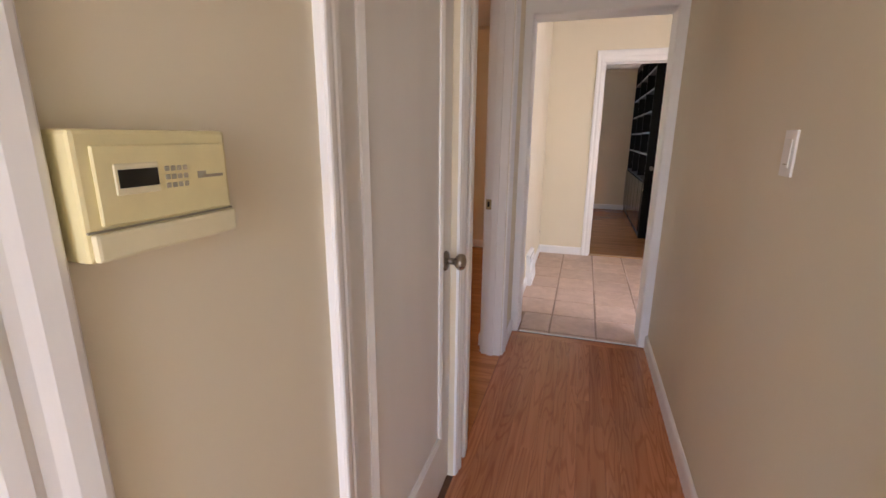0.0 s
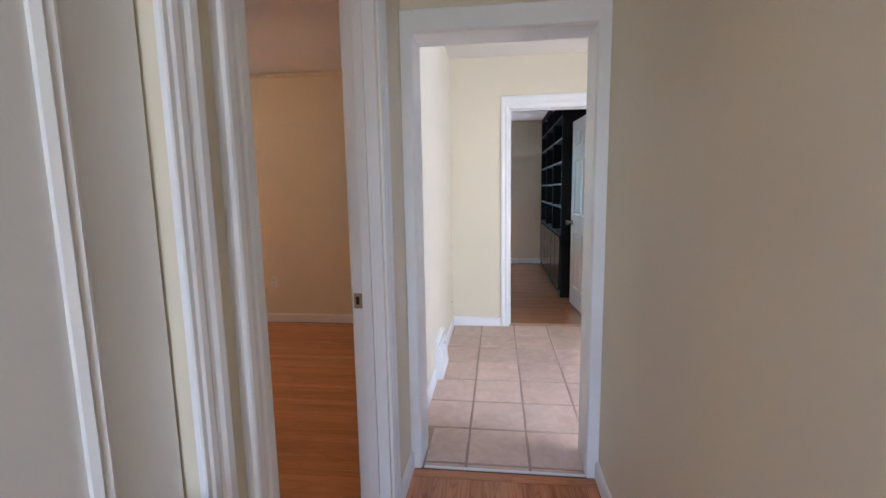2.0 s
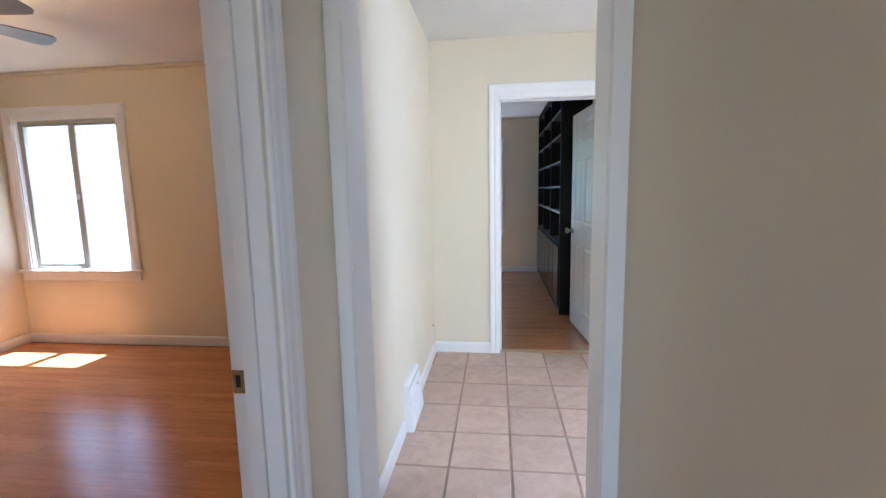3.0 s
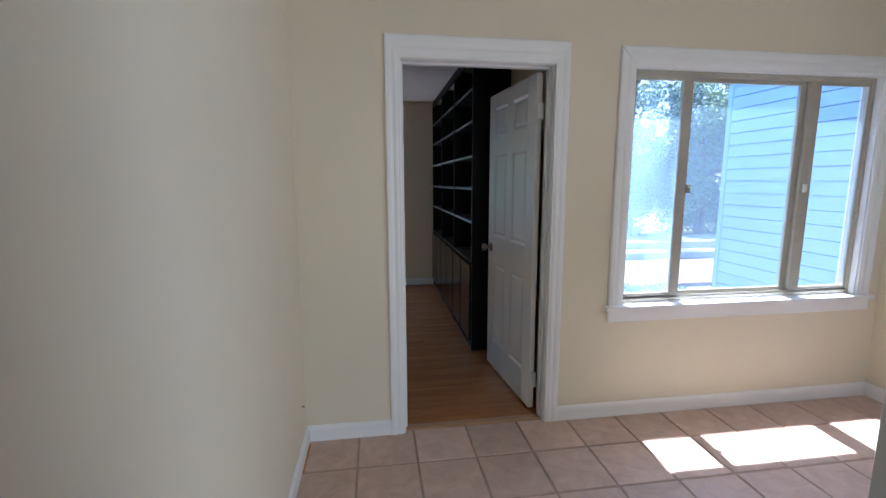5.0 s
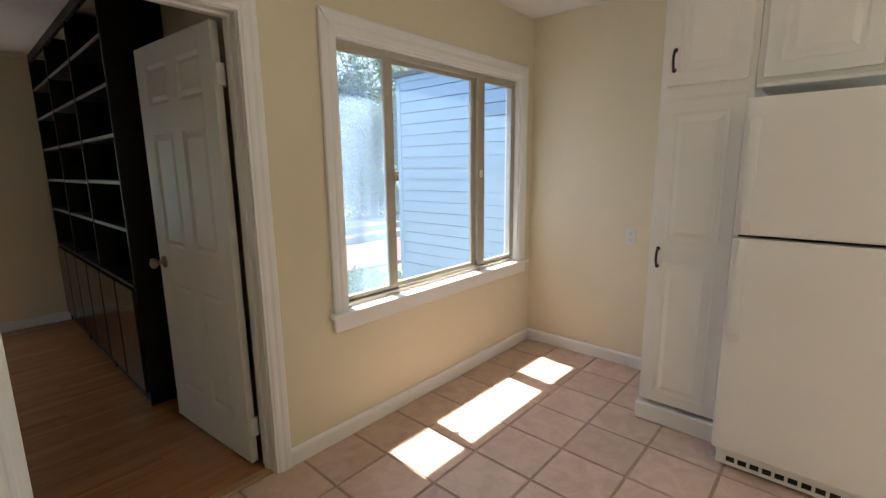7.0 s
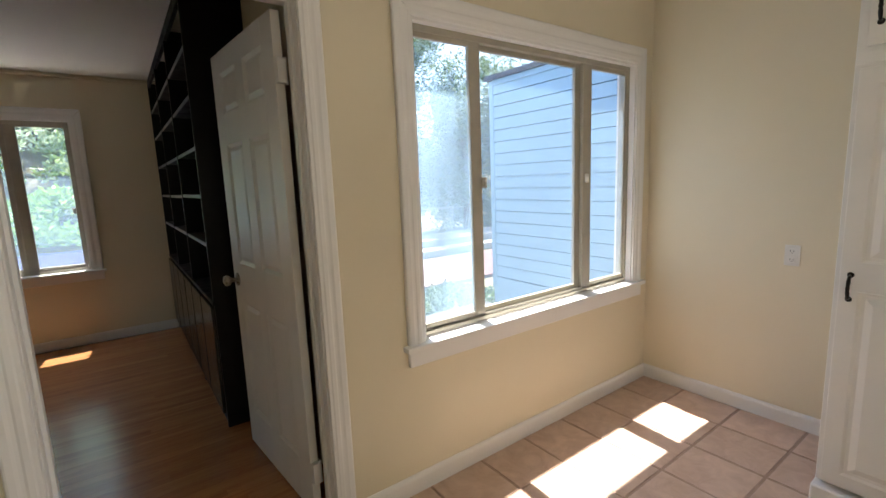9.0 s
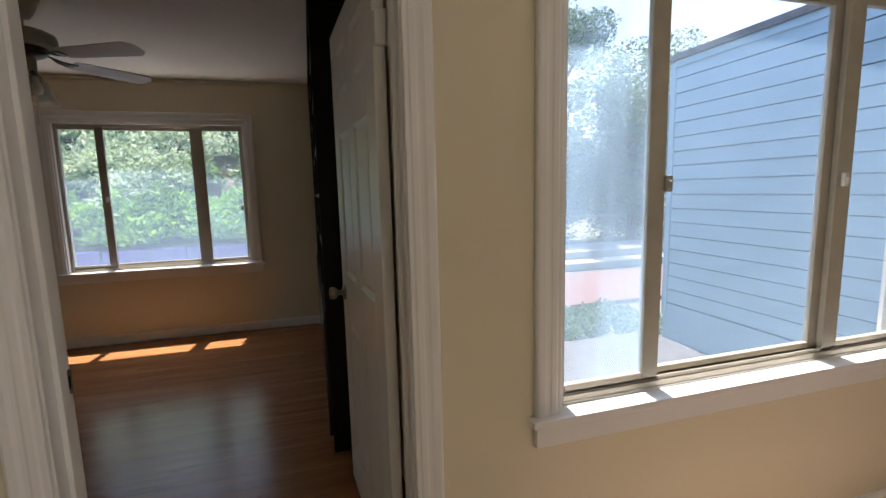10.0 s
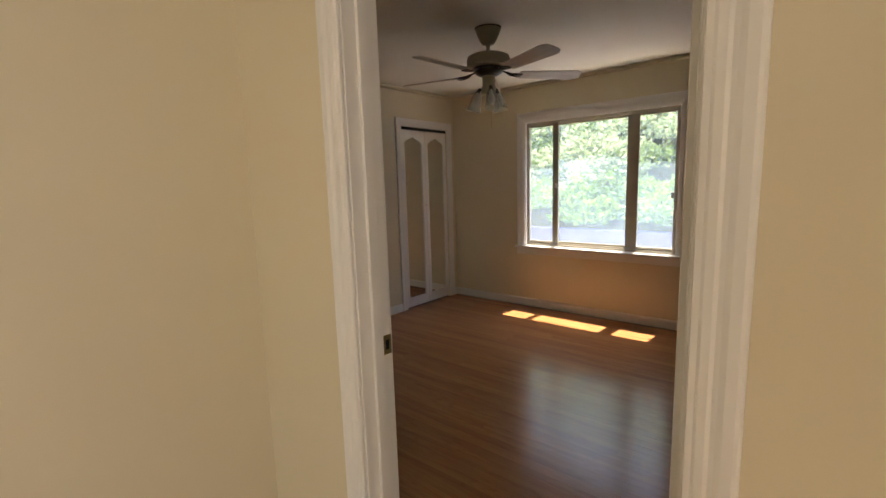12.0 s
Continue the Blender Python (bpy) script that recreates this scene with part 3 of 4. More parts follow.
# ---------------------------------------------------------------- doors and hardware
def knob_set(parent, m, material):
    """A rose with a knob along the local +z of m."""
    k = part("door_knob", lathe(bmesh.new(), [(0.0, 0.0), (0.033, 0.0), (0.034, 0.004), (0.030, 0.009), (0.016, 0.012), (0.011, 0.016), (0.011, 0.034),
                                              (0.018, 0.038), (0.026, 0.046), (0.028, 0.056), (0.025, 0.065), (0.014, 0.070), (0.0, 0.071)], m, 24),
             material, parent, "oval knob of aged metal", True)
    return k


def six_panel_door(name, w, h, th, at, rz, label):
    """A door whose hinge edge is at its origin; the leaf runs along its local +x."""
    d = empty(name, at, label, "door", rz=rz)
    d["kind"] = "structure"
    st, cm = 0.115, 0.10
    rows = [(0.21, 0.81), (1.01, 1.59), (1.73, 1.915)]
    bm = bmesh.new()
    box(bm, 0, 0, 0, st, th, h, bevel=0.002)
    box(bm, w - st, 0, 0, w, th, h, bevel=0.002)
    zs = [0] + [v for r in rows for v in r] + [h]
    for a, b in zip(zs[0::2], zs[1::2]):
        box(bm, st, 0, a, w - st, th, b)
    pw = (w - 2 * st - cm) / 2
    for a, b in rows:
        box(bm, st + pw, 0, a, st + pw + cm, th, b)
    leaf = part("leaf", bm, M_DOOR, d)
    for a, b in rows:
        for x in (st, st + pw + cm):
            p = bmesh.new()
            box(p, x - 0.004, 0.011, a - 0.004, x + pw + 0.004, th - 0.011, b + 0.004)
            for s in (0, 1):
                y0, y1, yf = (0.0105, 0.0030, 0.0006) if s == 0 else (th - 0.0105, th - 0.0030, th - 0.0006)
                e = [p.verts.new(v) for v in ((x - 0.001, yf, a - 0.001), (x + pw + 0.001, yf, a - 0.001), (x + pw + 0.001, yf, b + 0.001), (x - 0.001, yf, b + 0.001))]
                g = [p.verts.new(v) for v in ((x + 0.015, y0, a + 0.015), (x + pw - 0.015, y0, a + 0.015), (x + pw - 0.015, y0, b - 0.015), (x + 0.015, y0, b - 0.015))]
                for k in range(4):
                    p.faces.new((e[k], e[(k + 1) % 4], g[(k + 1) % 4], g[k]))
                o = [p.verts.new(v) for v in ((x + 0.016, y0, a + 0.016), (x + pw - 0.016, y0, a + 0.016), (x + pw - 0.016, y0, b - 0.016), (x + 0.016, y0, b - 0.016))]
                i = [p.verts.new(v) for v in ((x + 0.036, y1, a + 0.036), (x + pw - 0.036, y1, a + 0.036), (x + pw - 0.036, y1, b - 0.036), (x + 0.036, y1, b - 0.036))]
                for k in range(4):
                    p.faces.new((o[k], o[(k + 1) % 4], i[(k + 1) % 4], i[k]))
                p.faces.new(i)
            bmesh.ops.remove_doubles(p, verts=p.verts, dist=0.0016)
            part("door_panel", p, M_DOOR, d)
    return d


door = six_panel_door("door_bedroom", 0.782, 2.012, 0.035, (0.893, 2.946, 0.012), 95.0, "white six-panel door standing open against the bookcase")
knob_set(door, pose(0.718, 0.035, 0.92, -90, 0, 0), M_NICKEL)
for z in (0.19, 1.80):
    hb = one_box(-0.026, 0.002, z - 0.045, 0.004, 0.034, z + 0.045, bevel=0.002)
    lathe(hb, [(0.006, z - 0.048), (0.006, z + 0.048)], pose(-0.014, -0.002, 0), 10)
    part("hinge", hb, M_TRIM, door, "painted butt hinge")


def strike(name, box_, hole, label):
    s = empty(name, (0, 0, 0), label, "strike plate")
    p = part("plate", one_box(*box_, bevel=0.0006), M_BRASS, s)
    part("latch_hole", one_box(*hole), M_DARK, s, "dark latch hole")


strike("strike_plate", (0.0851, 2.886, 0.905, 0.0872, 2.918, 0.965), (0.0865, 2.896, 0.92, 0.0878, 2.909, 0.95), "dull brass strike plate on the bedroom jamb")
strike("strike_plate", (-0.550, 0.1249, 0.895, -0.520, 0.1268, 0.952), (-0.542, 0.1243, 0.91, -0.530, 0.1252, 0.94), "dull brass strike plate on the front bedroom jamb")


def slab_door(name, x, y0, y1, h, out, label, knob_y=None, mouldings=True):
    """A flat door in a long wall of the hall, with an applied moulding in a rectangle; out is the way its face looks."""
    d = empty(name, (x, y0, 0.010), label, "door")
    d["kind"] = "structure"
    w = y1 - y0
    part("leaf", one_box(-0.035 if out > 0 else 0, 0.003, 0, 0 if out > 0 else 0.035, w - 0.003, h, bevel=0.002), M_DOOR, d)
    if mouldings:
        sec = [(-0.014, 0), (-0.014, 0.005), (-0.006, 0.010), (0, 0.006), (0.006, 0.010), (0.014, 0.005), (0.014, 0)]
        a, b, c, e = 0.120, w - 0.123, 0.24, h - 0.16
        cs = [Vector((0, a, c)), Vector((0, b, c)), Vector((0, b, e)), Vector((0, a, e))]
        for i in range(4):
            p, q = cs[i], cs[(i + 1) % 4]
            way = (q - p).normalized()
            inward = Vector((0, -way.z, way.y))
            part("door_moulding", mould(bmesh.new(), sec, p, q, inward, (out, 0, 0), -1, -1), M_DOOR, d)
    if knob_y is not None:
        knob_set(d, pose(0, knob_y - y0, 0.885, 0, 90 * out, 0), M_NICKEL)
    return d


slab_door("door_closet", HL - 0.020, -1.653, -0.907, 1.985, 1, "white closet door with applied moulding, shut", knob_y=-0.975)
slab_door("door_side", HL - 0.050, -2.948, -2.197, 1.985, 1, "white side door, shut", mouldings=False)
slab_door("door_right", HR + 0.050, -2.458, -1.742, 1.985, -1, "white door opposite, shut", mouldings=False)


# ---------------------------------------------------------------- hall things
def thermostat(at):
    """A wall box: its back lies on x = at.x and it looks towards +x; at is its lower corner towards -y."""
    t = empty("thermostat", at, "aged cream plastic wall thermostat with a small dark display", "thermostat")
    w, h = 0.154, 0.105
    part("body", one_box(0, 0, 0, 0.030, w, h, bevel=0.004, seg=2), M_CREAM, t)
    bm = bmesh.new()
    box(bm, 0.030, 0.012, 0.028, 0.0335, w - 0.006, h - 0.012, bevel=0.0015)
    face = part("face_panel", bm, M_CREAM, t)
    part("flap", one_box(0.028, 0.003, 0.001, 0.036, w - 0.001, 0.024, bevel=0.003, seg=2), M_CREAM_LIGHT, t, "pale hinged flap")
    part("groove", one_box(0.029, 0.001, 0.0245, 0.0312, w - 0.001, 0.0262), M_GREYPRINT, t)
    part("display_bezel", one_box(0.0325, 0.027, 0.052, 0.0345, 0.068, 0.078, bevel=0.001), M_CREAM_LIGHT, t)
    part("display", one_box(0.0340, 0.030, 0.058, 0.0352, 0.066, 0.073), M_DISPLAY, t, "dark blank display")
    for i in range(4):
        for j in range(3):
            y, z = 0.074 + i * 0.0065, 0.054 + j * 0.0075
            part("button", one_box(0.0332, y, z, 0.0346, y + 0.0048, z + 0.0045, bevel=0.0005), M_GREYPRINT, t)
    bm = bmesh.new()
    box(bm, 0.0332, 0.110, 0.060, 0.0340, 0.142, 0.0628)
    box(bm, 0.0332, 0.110, 0.0628, 0.0340, 0.120, 0.0665)
    part("maker_mark", bm, M_GREYPRINT, t, "plain dark mark")
    return t


thermostat((HL, -2.099, 1.194))


def plate_switch(name, at, rz, label, kind="rocker"):
    """A cover plate on a wall; its local -y looks into the room."""
    t = empty(name, at, label, "light switch" if kind == "rocker" else "outlet", rz=rz)
    part("cover_plate", one_box(-0.034, -0.006, -0.055, 0.034, 0, 0.055, bevel=0.003, seg=2), M_PLASTIC, t)
    if kind == "rocker":
        part("rocker", one_box(-0.016, -0.0078, -0.033, 0.016, -0.005, 0.033, bevel=0.0012, seg=2), M_PLASTIC, t)
        part("slider_slot", one_box(-0.011, -0.0084, -0.027, 0.011, -0.0072, -0.0245), M_GREYPRINT, t)
    else:
        for z in (-0.022, 0.022):
            o = part("socket", one_box(-0.016, -0.009, z - 0.015, 0.016, -0.005, z + 0.015, bevel=0.004, seg=2), M_PLASTIC, t)
            bm = bmesh.new()
            box(bm, -0.008, -0.0095, z - 0.003, -0.006, -0.0085, z + 0.007)
            box(bm, 0.006, -0.0095, z - 0.003, 0.008, -0.0085, z + 0.007)
            box(bm, -0.002, -0.0095, z - 0.011, 0.002, -0.0085, z - 0.007)
            part("slots", bm, M_DARK, o)
    return t


plate_switch("light_switch", (HR, -1.046, 1.262), -90, "white rocker light switch on the hall wall")
plate_switch("wall_outlet", (3.16, 2.003, 0.936), -90, "white wall outlet on the cream kitchen wall", "outlet")
plate_switch("wall_outlet", (-2.29, DY0, 0.413), 0, "white wall outlet above the baseboard", "outlet")
plate_switch("light_switch", (-2.47, 5.24, 1.18), 90, "white light switch beside the mirrored closet")

# smoke alarm over the hall opening
sm = empty("smoke_detector", (-0.03, HY0, 2.205), "round white smoke detector above the hall opening", "smoke detector")
part("base", lathe(bmesh.new(), [(0, 0), (0.066, 0), (0.067, 0.010), (0.062, 0.014), (0, 0.014)], pose(0, 0, 0, 90), 32), M_PLASTIC, sm, smooth=False)
part("cap", lathe(bmesh.new(), [(0, 0.014), (0.058, 0.014), (0.058, 0.026), (0.050, 0.034), (0.020, 0.038), (0, 0.038)], pose(0, 0, 0, 90), 32), M_PLASTIC, sm)
part("test_button", lathe(bmesh.new(), [(0, 0.035), (0.009, 0.035), (0.009, 0.039), (0, 0.040)], pose(0.012, 0, -0.030, 90), 14), M_GREYPRINT, sm)

# ---------------------------------------------------------------- kitchen things
# floor-level heat register on the left wall
reg = empty("heat_register", (-0.46, 1.52, 0.0), "white enamelled heat register standing at the baseboard", "heat register")
bm = bmesh.new()
L = 0.33
sec = [(0.0, 0.0), (0.050, 0.0), (0.058, 0.012), (0.030, 0.268), (0.022, 0.278), (0.0, 0.282)]
a = [bm.verts.new((x, 0, z)) for x, z in sec]
b = [bm.verts.new((x, L, z)) for x, z in sec]
for i in range(len(sec)):
    bm.faces.new((a[i], a[(i + 1) % len(sec)], b[(i + 1) % len(sec)], b[i]))
bm.faces.new(a)
bm.faces.new(b)
bmesh.ops.bevel(bm, geom=list(bm.edges), offset=0.002, segments=1, affect="EDGES")
part("body", bm, M_TRIM, reg)
slant = math.degrees(math.atan2(0.028, 0.256))
bm = bmesh.new()
box(bm, 0.0, 0.014, 0.012, 0.004, L - 0.014, 0.238, bevel=0.0015)
fr = part("front_plate", bm, M_TRIM, reg)
fr.matrix_basis = pose(0.0565, 0, 0.014, 0, -slant, 0)
part("gap", one_box(-0.002, 0.011, 0.010, 0.0015, L - 0.011, 0.242), M_DARK, reg).matrix_basis = pose(0.0565, 0, 0.014, 0, -slant, 0)
part("damper_lever", one_box(0.003, 0.20, 0.185, 0.012, 0.215, 0.191, bevel=0.001), M_FRAME, reg, "small metal lever").matrix_basis = pose(0.0565, 0, 0.014, 0, -slant, 0)
for i in range(9):
    z = 0.045 + i * 0.016
    part("slat", one_box(0.003, 0.05, z, 0.008, L - 0.05, z + 0.004, bevel=0.001), M_TRIM, reg).matrix_basis = pose(0.0565, 0, 0.014, 0, -slant, 0)

jack = empty("cable_stub", (-0.46, 2.69, 0.26), "short cable stub from a small hole in the wall", "cable")
part("grommet", lathe(bmesh.new(), [(0, 0), (0.006, 0), (0.005, 0.003), (0, 0.003)], pose(0, 0, 0, 0, 90), 12), M_DARK, jack)
part("wire", tube(bmesh.new(), [(0.002, 0, 0), (0.008, 0.001, 0.003), (0.011, 0.002, -0.010)], 0.0018), M_FENCE, jack)


def raised_door(name, parent, y0, y1, z0, z1, fields, x=0.0):
    """A cabinet door in the plane x, looking towards -x, with raised fields (rows of bottom, top)."""
    d = part(name, one_box(x - 0.019, y0, z0, x, y1, z1, bevel=0.004, seg=2), M_CAB, parent)
    for a, b in fields:
        m = 0.058
        bm = bmesh.new()
        for inset, depth, inset2, depth2 in ((0, 0.0, 0.010, -0.005), (0.010, -0.005, 0.022, -0.005), (0.022, -0.005, 0.046, 0.0045)):
            def ring(i, dx):
                return [bm.verts.new((x - 0.0192 - 0.0055 - dx, yy, zz)) for yy, zz in
                        ((y0 + m + i, a + i), (y1 - m - i, a + i), (y1 - m - i, b - i), (y0 + m + i, b - i))]
            o, q = ring(inset, depth), ring(inset2, depth2)
            for k in range(4):
                bm.faces.new((o[k], o[(k + 1) % 4], q[(k + 1) % 4], q[k]))
            last = q
        bm.faces.new(last)
        o = [bm.verts.new((x - 0.019, yy, zz)) for yy, zz in ((y0 + m, a), (y1 - m, a), (y1 - m, b), (y0 + m, b))]
        q = [bm.verts.new((x - 0.0247, yy, zz)) for yy, zz in ((y0 + m, a), (y1 - m, a), (y1 - m, b), (y0 + m, b))]
        for k in range(4):
            bm.faces.new((o[k], o[(k + 1) % 4], q[(k + 1) % 4], q[k]))
        bmesh.ops.remove_doubles(bm, verts=bm.verts, dist=0.0004)
        part("raised_panel", bm, M_CAB, d)
    return d


def bow_pull(parent, x, y, z, length=0.105):
    pts = [(x, y, z - length / 2 + 0.008), (x - 0.018, y, z - length * 0.36), (x - 0.026, y, z - length * 0.15), (x - 0.027, y, z),
           (x - 0.026, y, z + length * 0.15), (x - 0.018, y, z + length * 0.36), (x, y, z + length / 2 - 0.008)]
    bm = tube(bmesh.new(), pts, [0.005, 0.0055, 0.007, 0.008, 0.007, 0.0055, 0.005])
    for s in (-1, 1):
        lathe(bm, [(0, 0), (0.011, 0), (0.009, 0.003), (0, 0.004)], pose(x, y, z + s * (length / 2 - 0.006), 0, -90), 12)
    part("handle", bm, M_BLACKIRON, parent, "black iron bow handle", True)


PX = 2.535
pantry = empty("pantry_cabinet", (0, 0, 0), "tall white pantry cabinet with raised panel doors", "cabinet")
bm = bmesh.new()
box(bm, PX, 1.290, 0.120, 3.157, 1.690, KZ - 0.002, bevel=0.002)
part("body", bm, M_CAB, pantry)
bm = bmesh.new()
box(bm, PX - 0.026, 1.292, 0.0, 3.155, 1.700, 0.100, bevel=0.006)
part("plinth", bm, M_CAB, pantry)
d = raised_door("cabinet_door", pantry, 1.315, 1.672, 0.128, 1.728, [(0.186, 0.925), (1.035, 1.670)], PX)
bow_pull(d, PX - 0.019, 1.640, 0.940)
d = raised_door("cabinet_door", pantry, 1.315, 1.660, 1.800, 2.440, [(1.858, 2.382)], PX)
bow_pull(d, PX - 0.019, 1.628, 1.920)
part("face_strip", one_box(PX - 0.003, 1.292, 1.745, PX, 1.688, 1.785, bevel=0.001), M_CAB, pantry)

over = empty("wall_cabinet", (0, 0, 0), "white wall cabinet hung above the refrigerator", "cabinet")
part("body", one_box(PX, 0.46, 1.765, 3.157, 1.288, KZ - 0.002, bevel=0.002), M_CAB, over)
part("bottom_moulding", one_box(PX - 0.014, 0.46, 1.752, PX + 0.02, 1.286, 1.772, bevel=0.004), M_CAB, over)
raised_door("cabinet_door", over, 0.880, 1.262, 1.792, 2.440, [(1.850, 2.382)], PX)
raised_door("cabinet_door", over, 0.480, 0.870, 1.792, 2.440, [(1.850, 2.382)], PX)

FX, FY0, FY1 = 2.315, 0.525, 1.283
fridge = empty("refrigerator", (0, 0, 0), "white top-freezer refrigerator with long moulded handles", "refrigerator")
part("cabinet", one_box(FX + 0.075, FY0 + 0.008, 0.045, 3.07, FY1 - 0.008, 1.675, bevel=0.006, seg=2), M_FRIDGE, fridge)
fd = part("freezer_door", one_box(FX, FY0, 1.118, FX + 0.068, FY1, 1.690, bevel=0.012, seg=3), M_FRIDGE, fridge)
ld = part("refrigerator_door", one_box(FX, FY0, 0.098, FX + 0.068, FY1, 1.104, bevel=0.012, seg=3), M_FRIDGE, fridge)
part("door_gasket", one_box(FX + 0.058, FY0 + 0.012, 0.105, FX + 0.078, FY1 - 0.012, 1.680), M_DARK, fridge, "dark rubber gasket")


def fridge_handle(parent, z0, z1, wide_top):
    bm = bmesh.new()
    k = 9
    rows = []
    for i in range(k):
        f = i / (k - 1)
        z = z0 + (z1 - z0) * f
        stand = 0.052 * (1 - abs(2 * f - 1) ** 6)
        half = 0.016 + 0.004 * (f if wide_top else 1 - f)
        y = FY1 - 0.045
        rows.append([bm.verts.new(v) for v in ((FX - stand, y - half, z), (FX - stand, y + half, z), (FX - stand + 0.016, y + half, z), (FX - stand + 0.016, y - half, z))])
    for a, b in zip(rows, rows[1:]):
        for j in range(4):
            bm.faces.new((a[j], a[(j + 1) % 4], b[(j + 1) % 4], b[j]))
    bm.faces.new(rows[0])
    bm.faces.new(rows[-1])
    bmesh.ops.bevel(bm, geom=[e for e in bm.edges if abs(e.verts[0].co.z - e.verts[1].co.z) > 0.01], offset=0.004, segments=2, affect="EDGES")
    part("door_handle", bm, M_FRIDGE, parent, "long white moulded handle")


fridge_handle(fd, 1.122, 1.605, True)
fridge_handle(ld, 0.630, 1.100, False)
gr = part("toe_grille", one_box(FX + 0.03, FY0 + 0.02, 0.012, FX + 0.06, FY1 - 0.02, 0.092, bevel=0.003), M_FRIDGE, fridge)
for i in range(14):
    y = FY0 + 0.05 + i * 0.047
    part("vent_slot", one_box(FX + 0.027, y, 0.034, FX + 0.031, y + 0.034, 0.058), M_DARK, gr)
for y in (FY0 + 0.06, FY1 - 0.06):
    part("foot", lathe(bmesh.new(), [(0, 0), (0.018, 0), (0.018, 0.03), (0, 0.03)], pose(FX + 0.12, y, 0.0), 12), M_DARK, fridge)
    part("foot", lathe(bmesh.new(), [(0, 0), (0.018, 0), (0.018, 0.05), (0, 0.05)], pose(2.98, y, 0.0), 12), M_DARK, fridge)

# ---------------------------------------------------------------- back bedroom things
BX, BY0, BY1 = 0.715, 3.960, LY0 - 0.004
case = empty("bookcase", (0, 0, 0), "black painted built-in bookcase with empty shelves over low doors", "bookcase")
for y in (BY0, BY0 + 0.835, BY0 + 1.670, BY1 - 0.022):
    part("upright", one_box(BX, y, 0.0, 1.016, y + 0.022, RZ - 0.003, bevel=0.001), M_BOOK, case)
    part("upright_edge", one_box(BX - 0.003, y, 0.766, BX, y + 0.022, RZ - 0.003, bevel=0.0008), M_BOOK, case)
    if y < BY1 - 0.1:
        # strip in the highlight grey down the upright's edge
        part("edge_highlight", one_box(BX - 0.0035, y + 0.0145, 0.768, BX + 0.002, y + 0.0222, RZ - 0.075, bevel=0.001), M_BOOKEDGE, case, "grey highlight strip along the upright edge")
bays = [(BY0 + 0.022, BY0 + 0.835), (BY0 + 0.857, BY0 + 1.670), (BY0 + 1.692, BY1 - 0.022)]
part("back_panel", one_box(1.002, BY0 + 0.022, 0.02, 1.016, BY1 - 0.022, RZ - 0.004), M_BOOK, case)
part("ledge", one_box(BX - 0.008, BY0, 0.742, 1.002, BY1, 0.764, bevel=0.002), M_BOOK, case)
part("top_rail", one_box(BX - 0.002, BY0, RZ - 0.07, BX + 0.02, BY1, RZ - 0.004, bevel=0.001), M_BOOK, case)
part("plinth", one_box(BX + 0.01, BY0 + 0.022, 0.0, BX + 0.03, BY1 - 0.022, 0.075), M_BOOK, case)
for bi, (a, b) in enumerate(bays):
    for z in (1.095, 1.362 + (0.004 if bi == 0 else -0.003), 1.628, 1.900, 2.150):
        sh = part("shelf", one_box(BX + 0.006, a, z - 0.022, 1.002, b, z, bevel=0.001), M_BOOK, case)
        part("shelf_edge", one_box(BX + 0.001, a, z - 0.021, BX + 0.006, b, z - 0.001, bevel=0.0008), M_BOOKEDGE, sh, "grey highlight strip along the front edge")
for i in range(6):
    y = BY0 + 0.010 + i * 0.4155
    part("cabinet_door", one_box(BX - 0.018, y + 0.012, 0.085, BX, y + 0.398, 0.728, bevel=0.003), M_BOOKDOOR, case)

# mirrored bifold closet
mc = empty("mirrored_closet_door", (-2.47, 5.556, 0.012), "white framed mirrored bifold closet doors, shut", "closet door")
for k in range(2):
    y0, w, h = k * 0.380 + 0.004, 0.374, 1.995
    fb = bmesh.new()
    box(fb, -0.030, y0, 0, -0.004, y0 + 0.048, h, bevel=0.002)
    box(fb, -0.030, y0 + w - 0.048, 0, -0.004, y0 + w, h, bevel=0.002)
    box(fb, -0.030, y0 + 0.048, 0, -0.004, y0 + w - 0.048, 0.105, bevel=0.002)
    top = []
    for i in range(17):
        f = i / 16
        dip = 0.055 * (1 - abs(math.sin(math.pi * f)) ** 0.7) + 0.018 * math.exp(-((f - 0.5) / 0.10) ** 2) * -1
        top.append((y0 + 0.048 + (w - 0.096) * f, h - 0.085 - dip))
    fv = [fb.verts.new((-0.004, y, z)) for y, z in top] + [fb.verts.new((-0.004, y0 + w - 0.048, h)), fb.verts.new((-0.004, y0 + 0.048, h))]
    bv = [fb.verts.new((-0.030, v.co.y, v.co.z)) for v in fv]
    fb.faces.new(fv)
    fb.faces.new(bv[::-1])
    for i in range(len(fv)):
        fb.faces.new((fv[i], fv[(i + 1) % len(fv)], bv[(i + 1) % len(bv)], bv[i]))
    lf = part("leaf_frame", fb, M_TRIM, mc)
    part("mirror", one_box(-0.022, y0 + 0.044, 0.100, -0.016, y0 + w - 0.044, h - 0.060), M_MIRROR, lf, "plain mirror panel")
part("pull_knob", lathe(bmesh.new(), [(0, 0), (0.007, 0), (0.006, 0.010), (0.014, 0.018), (0.012, 0.028), (0, 0.031)], pose(-0.004, 0.358, 1.16, 0, 90), 14), M_PLASTIC, mc, "small white knob")
part("head_track", one_box(-0.034, 0.0, 1.998, -0.002, 0.762, 2.026), M_DARK, mc, "dark track gap")


